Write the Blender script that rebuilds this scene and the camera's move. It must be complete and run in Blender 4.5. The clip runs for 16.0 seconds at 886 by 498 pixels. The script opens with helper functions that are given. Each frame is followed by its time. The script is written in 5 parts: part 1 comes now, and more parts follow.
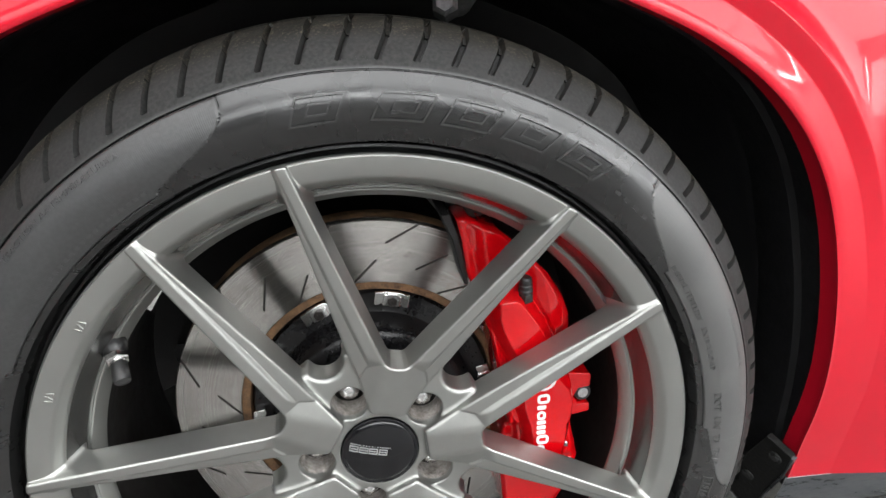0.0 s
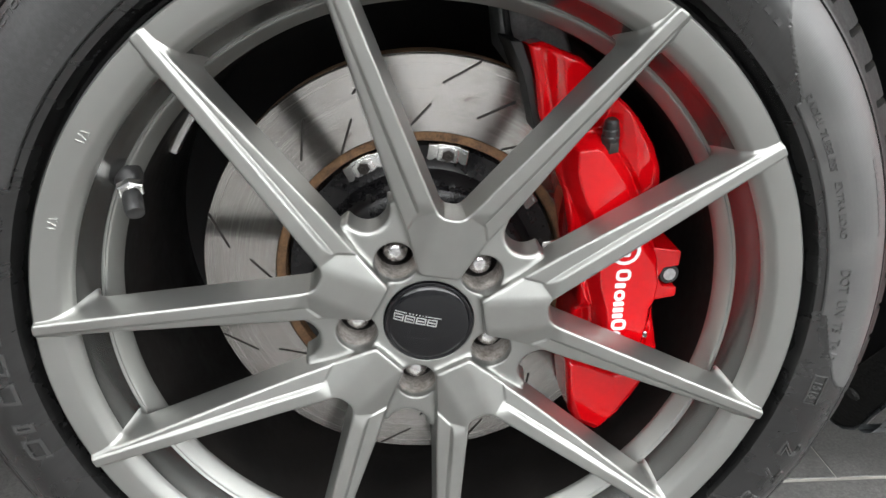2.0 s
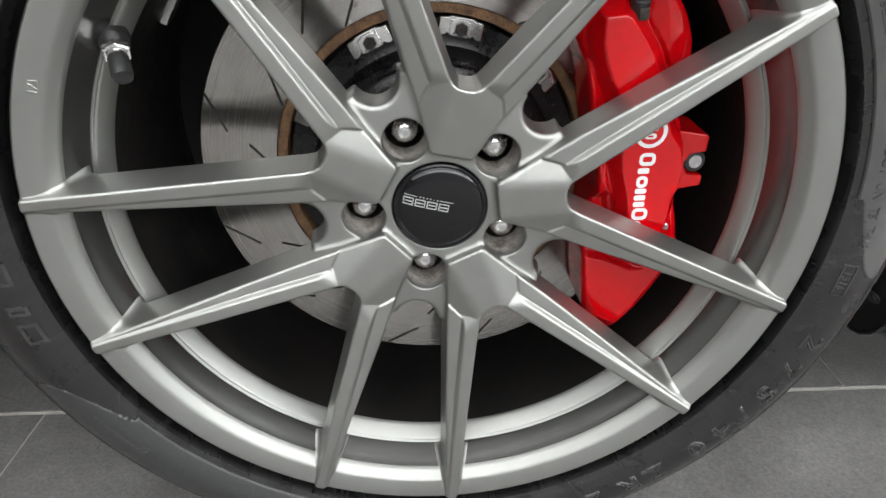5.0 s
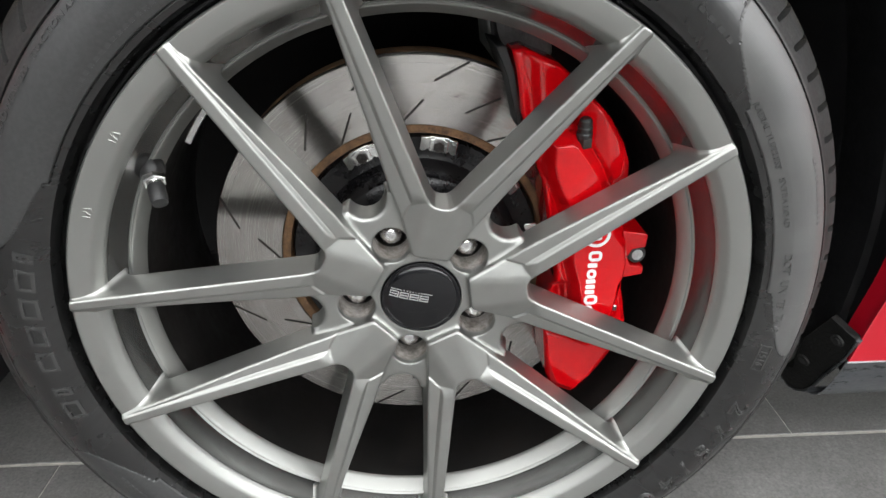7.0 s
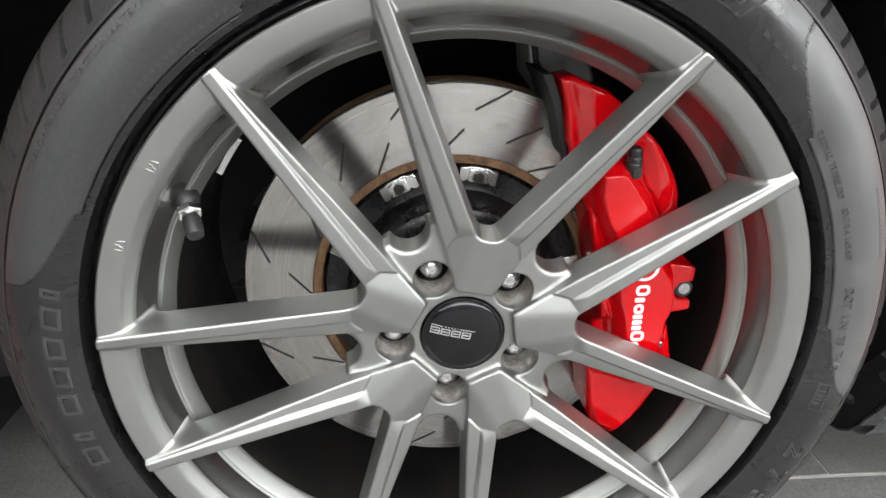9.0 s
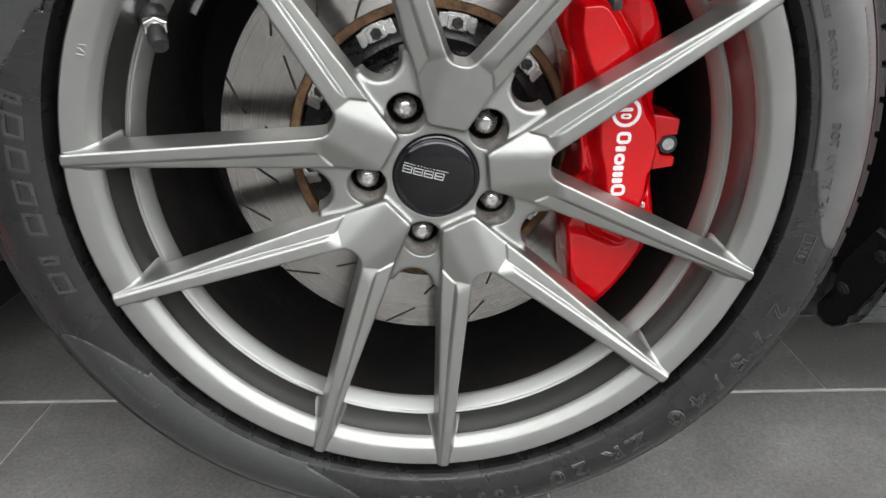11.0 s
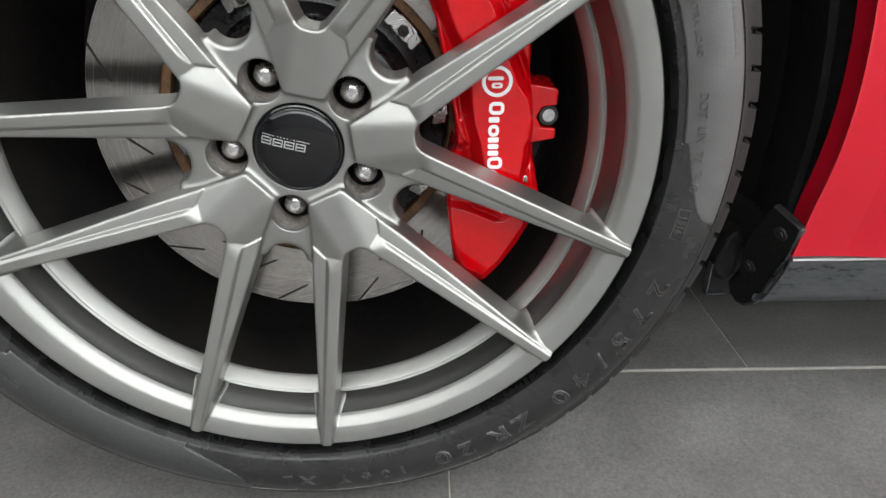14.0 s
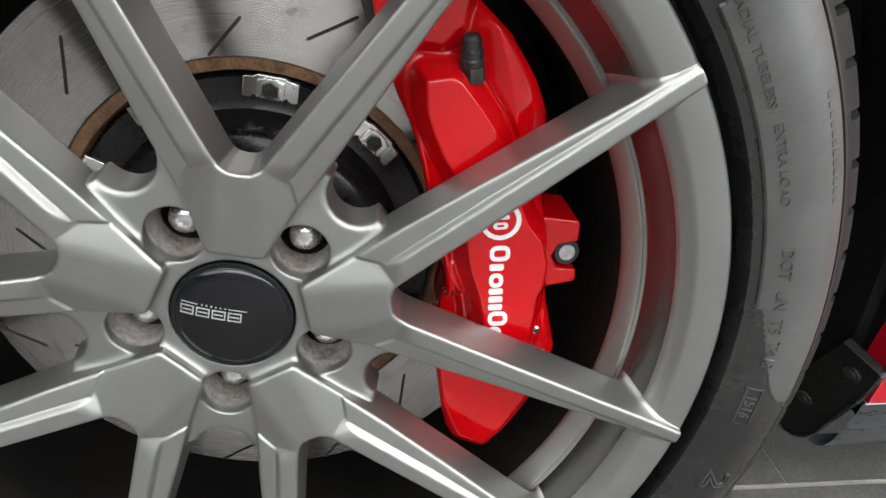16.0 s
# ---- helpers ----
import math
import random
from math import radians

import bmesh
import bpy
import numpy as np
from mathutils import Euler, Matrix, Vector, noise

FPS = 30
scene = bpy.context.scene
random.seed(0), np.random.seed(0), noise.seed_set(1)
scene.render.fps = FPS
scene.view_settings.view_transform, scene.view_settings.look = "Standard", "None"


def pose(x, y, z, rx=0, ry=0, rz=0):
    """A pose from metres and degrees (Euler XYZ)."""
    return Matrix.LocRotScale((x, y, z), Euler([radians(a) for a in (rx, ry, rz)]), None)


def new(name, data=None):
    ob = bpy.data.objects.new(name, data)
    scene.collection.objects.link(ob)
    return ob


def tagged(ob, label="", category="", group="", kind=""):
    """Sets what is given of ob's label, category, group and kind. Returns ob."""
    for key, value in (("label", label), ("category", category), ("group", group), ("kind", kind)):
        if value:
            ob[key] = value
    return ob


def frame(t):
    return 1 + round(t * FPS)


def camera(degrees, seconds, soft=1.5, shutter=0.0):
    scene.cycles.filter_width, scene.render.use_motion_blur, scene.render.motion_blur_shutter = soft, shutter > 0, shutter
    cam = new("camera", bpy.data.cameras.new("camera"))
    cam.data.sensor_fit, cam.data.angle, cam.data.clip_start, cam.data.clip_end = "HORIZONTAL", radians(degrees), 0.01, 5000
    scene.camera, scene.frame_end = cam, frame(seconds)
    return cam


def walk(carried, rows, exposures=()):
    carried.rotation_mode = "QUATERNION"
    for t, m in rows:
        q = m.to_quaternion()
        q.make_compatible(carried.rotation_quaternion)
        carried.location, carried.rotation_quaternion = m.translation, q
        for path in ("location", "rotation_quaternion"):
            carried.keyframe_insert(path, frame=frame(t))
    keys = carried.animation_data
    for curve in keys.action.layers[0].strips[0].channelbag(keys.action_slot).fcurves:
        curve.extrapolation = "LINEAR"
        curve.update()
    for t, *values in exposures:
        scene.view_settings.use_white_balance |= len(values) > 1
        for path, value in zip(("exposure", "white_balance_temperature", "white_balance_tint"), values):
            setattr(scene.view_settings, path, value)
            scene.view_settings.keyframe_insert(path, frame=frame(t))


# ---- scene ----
cam = camera(70.52, 16.0)
ROWS = [
    (0.0, -0.0082, -0.4249, 0.7108, 70.21, 1.49, -9.02),
    (0.5, -0.0243, -0.4079, 0.6937, 68.53, 1.24, -6.61),
    (1.0, -0.0264, -0.3956, 0.6812, 67.65, 1.22, -5.14),
    (1.5, -0.0207, -0.3867, 0.6496, 66.88, 1.27, -4.49),
    (2.0, -0.0105, -0.3758, 0.6023, 66.19, 1.32, -3.73),
    (2.5, -0.0078, -0.3648, 0.5558, 64.17, 1.10, -3.42),
    (3.0, -0.0116, -0.3580, 0.4932, 62.65, 0.98, -3.39),
    (5.5, -0.0186, -0.3780, 0.5866, 60.28, 1.13, -3.54),
    (6.0, -0.0131, -0.3961, 0.6136, 60.57, 1.00, -3.83),
    (6.5, -0.0135, -0.4029, 0.6227, 61.37, 0.80, -4.26),
    (7.0, -0.0119, -0.4176, 0.6411, 62.66, 0.79, -4.34),
    (7.5, -0.0224, -0.4075, 0.6579, 63.85, 0.75, -4.54),
    (8.0, -0.0320, -0.3940, 0.6861, 64.64, 0.79, -4.35),
    (8.5, -0.0403, -0.3994, 0.6809, 65.64, 0.74, -4.52),
    (9.0, -0.0484, -0.3952, 0.6317, 65.77, 0.70, -4.77),
    (9.5, -0.0480, -0.4029, 0.5599, 65.59, 0.73, -4.35),
    (10.0, -0.0445, -0.4096, 0.5166, 65.85, 0.60, -3.85),
    (12.5, 0.0353, -0.4712, 0.5278, 63.32, 0.10, -2.54),
    (13.0, 0.0526, -0.4619, 0.5332, 63.16, 0.09, -2.79),
    (13.5, 0.0766, -0.4424, 0.5055, 63.16, 0.01, -3.10),
    (14.0, 0.0820, -0.4278, 0.5069, 63.18, -0.01, -3.38),
    (14.5, 0.0747, -0.4168, 0.5315, 63.22, 0.00, -3.72),
    (15.0, 0.0698, -0.4066, 0.5503, 63.52, 0.01, -4.15),
    (15.5, 0.0736, -0.3314, 0.5628, 64.01, 0.28, -4.64),
    (16.0, 0.0909, -0.2701, 0.5480, 63.73, 0.24, -5.09),
]
EXPOSURES = [(0.0, 0.29), (0.5, 0.46), (1.0, 0.52), (1.5, 0.49), (2.0, 0.40), (3.0, 0.02), (5.5, 0.02), (6.5, 0.10), (7.5, 0.26), (8.5, 0.42), (9.0, 0.46), (10.0, 0.02), (12.5, 0.13), (13.5, 0.04), (14.5, -0.05), (15.0, -0.04), (15.5, 0.12), (16.0, 0.07)]
walk(cam, [(t, pose(x, y, z, rx, ry, rz)) for t, x, y, z, rx, ry, rz in ROWS], EXPOSURES)


# ---- light ----
world = bpy.data.worlds.new("world")
world.use_nodes = True
world.node_tree.nodes["Background"].inputs[0].default_value = (0.9, 0.95, 1.0, 1)
world.node_tree.nodes["Background"].inputs[1].default_value = 0.02
scene.world = world

HZ = 0.361            # height of the wheel's hub
ROOM_Z = 3.0
LAMPS = [(lx, -3.0, 2.86, 0.10) for lx in (5.9, 8.85)]
# luminous ceiling panels: place, size and strength
LIGHT_PANELS = [(lx, ly, 2.86, 2.06, k) for lx, west in ((-2.95, 0.6), (0.0, 1.05), (2.95, 1.15), (5.9, 1.05), (8.85, 0.95)) for ly, k in ((-6.75, 3.4 * west), (-4.6, 7.4 * west), (-1.45, 3.9 * west))]


# ---- materials ----
def material(name):
    m = bpy.data.materials.new(name)
    m.use_nodes = True
    t = m.node_tree
    return m, t, t.nodes["Principled BSDF"]


def add(t, kind, **inputs):
    n = t.nodes.new(kind)
    for k, v in inputs.items():
        n.inputs[k.replace("_", " ")].default_value = v
    return n


def coords(t, scale=(1, 1, 1)):
    c = t.nodes.new("ShaderNodeTexCoord")
    mp = t.nodes.new("ShaderNodeMapping")
    mp.inputs["Scale"].default_value = scale
    t.links.new(c.outputs["Object"], mp.inputs["Vector"])
    return mp.outputs["Vector"]


def ramp(t, fac, stops):
    r = t.nodes.new("ShaderNodeValToRGB")
    while len(r.color_ramp.elements) < len(stops):
        r.color_ramp.elements.new(0.5)
    for e, (p, c) in zip(r.color_ramp.elements, stops):
        e.position = p
        e.color = (*c, 1) if len(c) == 3 else c
    t.links.new(fac, r.inputs["Fac"])
    return r.outputs["Color"]


def grey(v):
    return (v, v, v)


def rough_surface(name, c1, c2, scale, rough=(0.4, 0.6), metal=0.0, bump=0.0, bump_scale=200.0, coat=0.0, coat_rough=0.03,
                  stretch=(1, 1, 1), detail=6.0, spec=0.5, mid=(0.35, 0.65)):
    """A surface whose colour and gloss vary at two scales, with fine relief."""
    m, t, b = material(name)
    v = coords(t, stretch)
    n1 = add(t, "ShaderNodeTexNoise", Scale=scale, Detail=detail, Roughness=0.6)
    n2 = add(t, "ShaderNodeTexNoise", Scale=scale * 7.3, Detail=4.0)
    t.links.new(v, n1.inputs["Vector"])
    t.links.new(v, n2.inputs["Vector"])
    mixed = t.nodes.new("ShaderNodeMath")
    mixed.operation = "MULTIPLY_ADD"
    mixed.inputs[1].default_value = 0.35
    t.links.new(n2.outputs["Fac"], mixed.inputs[0])
    part_ = t.nodes.new("ShaderNodeMath")
    part_.operation = "MULTIPLY"
    part_.inputs[1].default_value = 0.65
    t.links.new(n1.outputs["Fac"], part_.inputs[0])
    t.links.new(part_.outputs[0], mixed.inputs[2])
    t.links.new(ramp(t, mixed.outputs[0], [(mid[0], c1), (mid[1], c2)]), b.inputs["Base Color"])
    t.links.new(ramp(t, mixed.outputs[0], [(mid[0], grey(rough[0])), (mid[1], grey(rough[1]))]), b.inputs["Roughness"])
    b.inputs["Metallic"].default_value = metal
    b.inputs["Specular IOR Level"].default_value = spec
    b.inputs["Coat Weight"].default_value = coat
    b.inputs["Coat Roughness"].default_value = coat_rough
    if bump:
        n3 = add(t, "ShaderNodeTexNoise", Scale=bump_scale, Detail=3.0)
        t.links.new(v, n3.inputs["Vector"])
        bp = add(t, "ShaderNodeBump", Strength=bump, Distance=0.001)
        t.links.new(n3.outputs["Fac"], bp.inputs["Height"])
        t.links.new(bp.outputs["Normal"], b.inputs["Normal"])
    return m


def radial(t):
    """Distance from the wheel's axle, in metres."""
    c = t.nodes.new("ShaderNodeTexCoord")
    s = t.nodes.new("ShaderNodeVectorMath")
    s.operation = "MULTIPLY"
    s.inputs[1].default_value = (1, 0, 1)
    t.links.new(c.outputs["Object"], s.inputs[0])
    ln = t.nodes.new("ShaderNodeVectorMath")
    ln.operation = "LENGTH"
    t.links.new(s.outputs[0], ln.inputs[0])
    return ln.outputs["Value"]


RIM = rough_surface("satin_gunmetal", (0.32, 0.323, 0.308), (0.345, 0.349, 0.333), 9.0, (0.43, 0.48), 0.95, coat=0.12, coat_rough=0.16)
RIM_FACE = rough_surface("satin_gunmetal_spoke", (0.335, 0.338, 0.322), (0.37, 0.374, 0.357), 12.0, (0.38, 0.43), 0.95, coat=0.08, coat_rough=0.18)
# the rim's own paint, with the wall's dark reflections put into its colour
RIM_WALL = rough_surface("shaded_glossy_gunmetal", (0.125, 0.126, 0.122), (0.14, 0.141, 0.137), 9.0, (0.20, 0.24), 0.85, coat=0.4, coat_rough=0.08)
BARREL = rough_surface("near_black_barrel", (0.004, 0.004, 0.004), (0.012, 0.010, 0.009), 14.0, (0.5, 0.75), 0.0, 0.1, 300.0, spec=0.25)
LUGHOLE = rough_surface("brake_dusted_gunmetal", (0.13, 0.11, 0.095), (0.50, 0.47, 0.44), 48.0, (0.5, 0.75), 0.2, 0.3, 700.0)
CHROME = rough_surface("polished_steel", (0.55, 0.54, 0.53), (0.88, 0.88, 0.90), 160.0, (0.14, 0.32), 1.0, 0.15, 500.0)
ZINC = rough_surface("zinc_plated_steel", (0.66, 0.65, 0.63), (0.80, 0.80, 0.80), 60.0, (0.18, 0.28), 1.0, 0.03, 400.0)
DARK_STEEL = rough_surface("dark_steel", (0.03, 0.028, 0.026), (0.09, 0.08, 0.075), 150.0, (0.35, 0.6), 0.8, 0.3, 800.0)
CAST = rough_surface("cast_grey_metal", (0.30, 0.30, 0.30), (0.58, 0.58, 0.58), 60.0, (0.4, 0.65), 0.7, 0.6, 350.0)
CAP = rough_surface("glossy_black_plastic", (0.002, 0.002, 0.003), (0.005, 0.005, 0.006), 60.0, (0.03, 0.09), 0.0, 0.004, 400.0, spec=0.5)
SILVER_PRINT = rough_surface("silver_print", (0.62, 0.62, 0.62), (0.75, 0.75, 0.75), 200.0, (0.25, 0.35), 0.8)
RED = rough_surface("red_car_paint", (0.49, 0.005, 0.018), (0.52, 0.007, 0.021), 5.0, (0.32, 0.40), 0.0, 0.012, 30.0, coat=0.5, coat_rough=0.05, spec=0.15)
CALIPER = rough_surface("red_caliper_paint", (0.48, 0.0015, 0.004), (0.56, 0.002, 0.005), 25.0, (0.45, 0.55), 0.0, 0.05, 320.0, coat=1.0, coat_rough=0.025, spec=0.0)
WHITE_PRINT = rough_surface("white_print", (0.74, 0.74, 0.74), (0.82, 0.82, 0.82), 90.0, (0.3, 0.4), 0.0, coat=0.5)
HAT = rough_surface("black_anodised_hat", (0.004, 0.004, 0.005), (0.011, 0.010, 0.010), 40.0, (0.22, 0.38), 0.0, spec=0.35)
RUBBER_CAP = rough_surface("black_rubber", (0.008, 0.008, 0.008), (0.03, 0.03, 0.03), 200.0, (0.3, 0.55), 0.0, 0.1, 900.0)
LINER = rough_surface("black_moulded_liner", (0.006, 0.006, 0.007), (0.016, 0.016, 0.017), 25.0, (0.4, 0.65), 0.0, 0.2, 120.0, spec=0.4)
GUARD = rough_surface("grained_black_plastic", (0.002, 0.002, 0.002), (0.014, 0.014, 0.013), 220.0, (0.6, 0.8), 0.0, 1.0, 260.0, spec=0.25, mid=(0.45, 0.6))
SILL = rough_surface("dusty_grey_sill", (0.024, 0.027, 0.030), (0.085, 0.089, 0.093), 30.0, (0.26, 0.5), 0.0, 0.1, 300.0, stretch=(0.6, 1, 2.2), mid=(0.40, 0.66))
TRIM_EDGE = rough_surface("pale_seal", (0.62, 0.62, 0.63), (0.75, 0.75, 0.75), 60.0, (0.3, 0.45), 0.3)
RUST = rough_surface("rusty_iron", (0.055, 0.03, 0.018), (0.30, 0.17, 0.085), 70.0, (0.6, 0.85), 0.3, 0.7, 500.0)
SLOT = rough_surface("dark_slot", (0.010, 0.009, 0.008), (0.03, 0.026, 0.023), 200.0, (0.6, 0.8), 0.2)
WALL = rough_surface("painted_wall", (0.25, 0.25, 0.255), (0.30, 0.30, 0.305), 1.5, (0.6, 0.75), 0.0, 0.1, 120.0)
CEILING = rough_surface("white_ceiling", (0.66, 0.66, 0.67), (0.74, 0.74, 0.75), 1.5, (0.7, 0.85))
GROUT = rough_surface("pale_grout", (0.42, 0.40, 0.36), (0.62, 0.60, 0.55), 45.0, (0.7, 0.9), 0.0, 0.4, 400.0)
UNDER = rough_surface("black_underbody", (0.008, 0.008, 0.008), (0.02, 0.02, 0.02), 8.0, (0.6, 0.8))


def disc_steel():
    """Ground brake steel with rings of wear round the axle and fine stains."""
    m, t, b = material("ground_brake_steel")
    r = radial(t)
    mul = add(t, "ShaderNodeCombineXYZ")
    t.links.new(r, mul.inputs["X"])
    rings = add(t, "ShaderNodeTexNoise", Scale=2600.0, Detail=5.0, Roughness=0.7)
    t.links.new(mul.outputs[0], rings.inputs["Vector"])
    blot = add(t, "ShaderNodeTexNoise", Scale=60.0, Detail=10.0, Roughness=0.85)
    t.links.new(coords(t), blot.inputs["Vector"])
    col = ramp(t, blot.outputs["Fac"], [(0.33, (0.20, 0.17, 0.15)), (0.42, (0.47, 0.45, 0.425)), (0.6, (0.55, 0.535, 0.515))])
    shade = ramp(t, rings.outputs["Fac"], [(0.3, grey(0.75)), (0.7, grey(1.0))])
    mix = add(t, "ShaderNodeMix")
    mix.data_type, mix.blend_type = "RGBA", "MULTIPLY"
    mix.inputs[0].default_value = 1.0
    t.links.new(col, mix.inputs[6])
    t.links.new(shade, mix.inputs[7])
    t.links.new(mix.outputs[2], b.inputs["Base Color"])
    b.inputs["Metallic"].default_value = 1.0
    t.links.new(ramp(t, rings.outputs["Fac"], [(0.3, grey(0.22)), (0.7, grey(0.30))]), b.inputs["Roughness"])
    # ground in circles: gloss spreads across the grinding marks
    tan = t.nodes.new("ShaderNodeTangent")
    tan.direction_type, tan.axis = "RADIAL", "Y"
    t.links.new(tan.outputs["Tangent"], b.inputs["Tangent"])
    b.inputs["Anisotropic"].default_value = 0.93
    b.inputs["Anisotropic Rotation"].default_value = 0.25
    bp = add(t, "ShaderNodeBump", Strength=0.05, Distance=0.0002)
    t.links.new(rings.outputs["Fac"], bp.inputs["Height"])
    t.links.new(bp.outputs["Normal"], b.inputs["Normal"])
    return m


def tyre_rubber():
    """Black rubber: ribbed matt panels, dressed glossy fields, dusty tread."""
    m, t, b = material("tyre_rubber")
    v = coords(t)
    at_ = t.nodes.new("ShaderNodeAttribute")
    at_.attribute_name = "panel"
    smear = add(t, "ShaderNodeTexNoise", Scale=26.0, Detail=4.0, Roughness=0.5, Distortion=0.6)
    t.links.new(v, smear.inputs["Vector"])
    fine = add(t, "ShaderNodeTexNoise", Scale=380.0, Detail=3.0)
    t.links.new(v, fine.inputs["Vector"])
    rad = radial(t)
    arc = t.nodes.new("ShaderNodeAttribute")
    arc.attribute_name = "arc"
    place = add(t, "ShaderNodeCombineXYZ")
    t.links.new(arc.outputs["Fac"], place.inputs["X"])
    t.links.new(rad, place.inputs["Y"])
    lean = add(t, "ShaderNodeVectorRotate", Angle=0.45)
    lean.rotation_type = "Z_AXIS"
    t.links.new(place.outputs[0], lean.inputs["Vector"])
    flat = add(t, "ShaderNodeVectorMath")
    flat.operation = "MULTIPLY"
    flat.inputs[1].default_value = (330.0, 45.0, 1.0)
    t.links.new(lean.outputs[0], flat.inputs[0])
    streak = add(t, "ShaderNodeTexNoise", Scale=1.0, Detail=4.0, Roughness=0.55)
    t.links.new(flat.outputs[0], streak.inputs["Vector"])
    both = t.nodes.new("ShaderNodeMath")
    both.inputs[1].default_value = 0.0
    t.links.new(smear.outputs["Fac"], both.inputs[0])
    near_bead = t.nodes.new("ShaderNodeMapRange")
    near_bead.inputs["From Min"].default_value, near_bead.inputs["From Max"].default_value = 0.296, 0.284
    near_bead.inputs["To Max"].default_value = 0.2
    t.links.new(rad, near_bead.inputs["Value"])
    calm = t.nodes.new("ShaderNodeMix")
    calm.inputs[2].default_value = 0.46
    t.links.new(near_bead.outputs["Result"], calm.inputs[0])
    t.links.new(streak.outputs["Fac"], calm.inputs[3])
    t.links.new(calm.outputs[0], both.inputs[1])
    half = t.nodes.new("ShaderNodeMath")
    half.operation = "MULTIPLY"
    half.inputs[1].default_value = 0.5
    t.links.new(both.outputs[0], half.inputs[0])
    glossy = ramp(t, half.outputs[0], [(0.36, grey(0.16)), (0.64, grey(0.42))])
    matt = ramp(t, smear.outputs["Fac"], [(0.3, grey(0.36)), (0.7, grey(0.44))])
    mix = add(t, "ShaderNodeMix")
    mix.data_type = "RGBA"
    field = ramp(t, at_.outputs["Fac"], [(0.44, grey(0.0)), (0.56, grey(1.0))])
    t.links.new(field, mix.inputs[0])
    t.links.new(glossy, mix.inputs[6])
    t.links.new(matt, mix.inputs[7])
    # pale streaks in the colour: dust, and gloss highlights painted in
    c1 = ramp(t, calm.outputs[0], [(0.43, (0.004, 0.004, 0.004)), (0.51, (0.012, 0.012, 0.012)), (0.62, (0.068, 0.068, 0.067))])
    c2 = ramp(t, fine.outputs["Fac"], [(0.35, (0.021, 0.0215, 0.0215)), (0.7, (0.033, 0.0335, 0.0335))])
    mc0 = add(t, "ShaderNodeMix")
    mc0.data_type = "RGBA"
    t.links.new(field, mc0.inputs[0])
    t.links.new(c1, mc0.inputs[6])
    t.links.new(c2, mc0.inputs[7])
    # colour raised where light is painted in: rear panel and letters
    dusty = t.nodes.new("ShaderNodeAttribute")
    dusty.attribute_name = "lit_tone"
    film = ramp(t, smear.outputs["Fac"], [(0.3, (0.062, 0.062, 0.061)), (0.7, (0.088, 0.088, 0.086))])
    mc = add(t, "ShaderNodeMix")
    mc.data_type = "RGBA"
    t.links.new(dusty.outputs["Fac"], mc.inputs[0])
    t.links.new(mc0.outputs[2], mc.inputs[6])
    t.links.new(film, mc.inputs[7])
    # the shoulder: grey, scuffed, matt
    outer = t.nodes.new("ShaderNodeMapRange")
    outer.inputs["From Min"].default_value, outer.inputs["From Max"].default_value = 0.3236, 0.3262
    t.links.new(rad, outer.inputs["Value"])
    scuff = ramp(t, fine.outputs["Fac"], [(0.35, (0.017, 0.017, 0.017)), (0.7, (0.030, 0.030, 0.029))])
    ms = add(t, "ShaderNodeMix")
    ms.data_type = "RGBA"
    t.links.new(outer.outputs["Result"], ms.inputs[0])
    t.links.new(mc.outputs[2], ms.inputs[6])
    t.links.new(scuff, ms.inputs[7])
    # the tread: blacker, rougher, with pale grit
    wide = t.nodes.new("ShaderNodeMath")
    wide.operation = "MULTIPLY"
    wide.inputs[1].default_value = 2.0
    t.links.new(rad, wide.inputs[0])
    tread = ramp(t, wide.outputs[0], [(0.684, grey(0.0)), (0.700, grey(1.0))])
    grit = add(t, "ShaderNodeTexNoise", Scale=520.0, Detail=2.0, Roughness=0.8)
    t.links.new(v, grit.inputs["Vector"])
    gcol = ramp(t, grit.outputs["Fac"], [(0.46, (0.008, 0.008, 0.007)), (0.58, (0.020, 0.018, 0.015)), (0.70, (0.12, 0.10, 0.07))])
    tm = add(t, "ShaderNodeMix")
    tm.data_type = "RGBA"
    t.links.new(tread, tm.inputs[0])
    # bead painted blacker: clean rubber, plus the shade in its groove
    bead = t.nodes.new("ShaderNodeMapRange")
    bead.inputs["From Min"].default_value, bead.inputs["From Max"].default_value = 0.2750, 0.2740
    t.links.new(rad, bead.inputs["Value"])
    mb = add(t, "ShaderNodeMix")
    mb.data_type = "RGBA"
    mb.inputs[7].default_value = (0.005, 0.005, 0.005, 1)
    t.links.new(bead.outputs["Result"], mb.inputs[0])
    t.links.new(ms.outputs[2], mb.inputs[6])
    t.links.new(mb.outputs[2], tm.inputs[6])
    t.links.new(gcol, tm.inputs[7])
    t.links.new(tm.outputs[2], b.inputs["Base Color"])
    tr = add(t, "ShaderNodeMix")
    tr.data_type = "RGBA"
    tr.inputs[7].default_value = (0.62, 0.62, 0.62, 1)
    t.links.new(outer.outputs["Result"], tr.inputs[0])
    t.links.new(mix.outputs[2], tr.inputs[6])
    br = add(t, "ShaderNodeMix")
    br.data_type = "RGBA"
    br.inputs[7].default_value = (0.24, 0.24, 0.24, 1)
    t.links.new(bead.outputs["Result"], br.inputs[0])
    t.links.new(tr.outputs[2], br.inputs[6])
    t.links.new(br.outputs[2], b.inputs["Roughness"])
    sp = t.nodes.new("ShaderNodeMapRange")
    sp.inputs["To Min"].default_value, sp.inputs["To Max"].default_value = 0.75, 0.20
    t.links.new(outer.outputs["Result"], sp.inputs["Value"])
    t.links.new(sp.outputs["Result"], b.inputs["Specular IOR Level"])
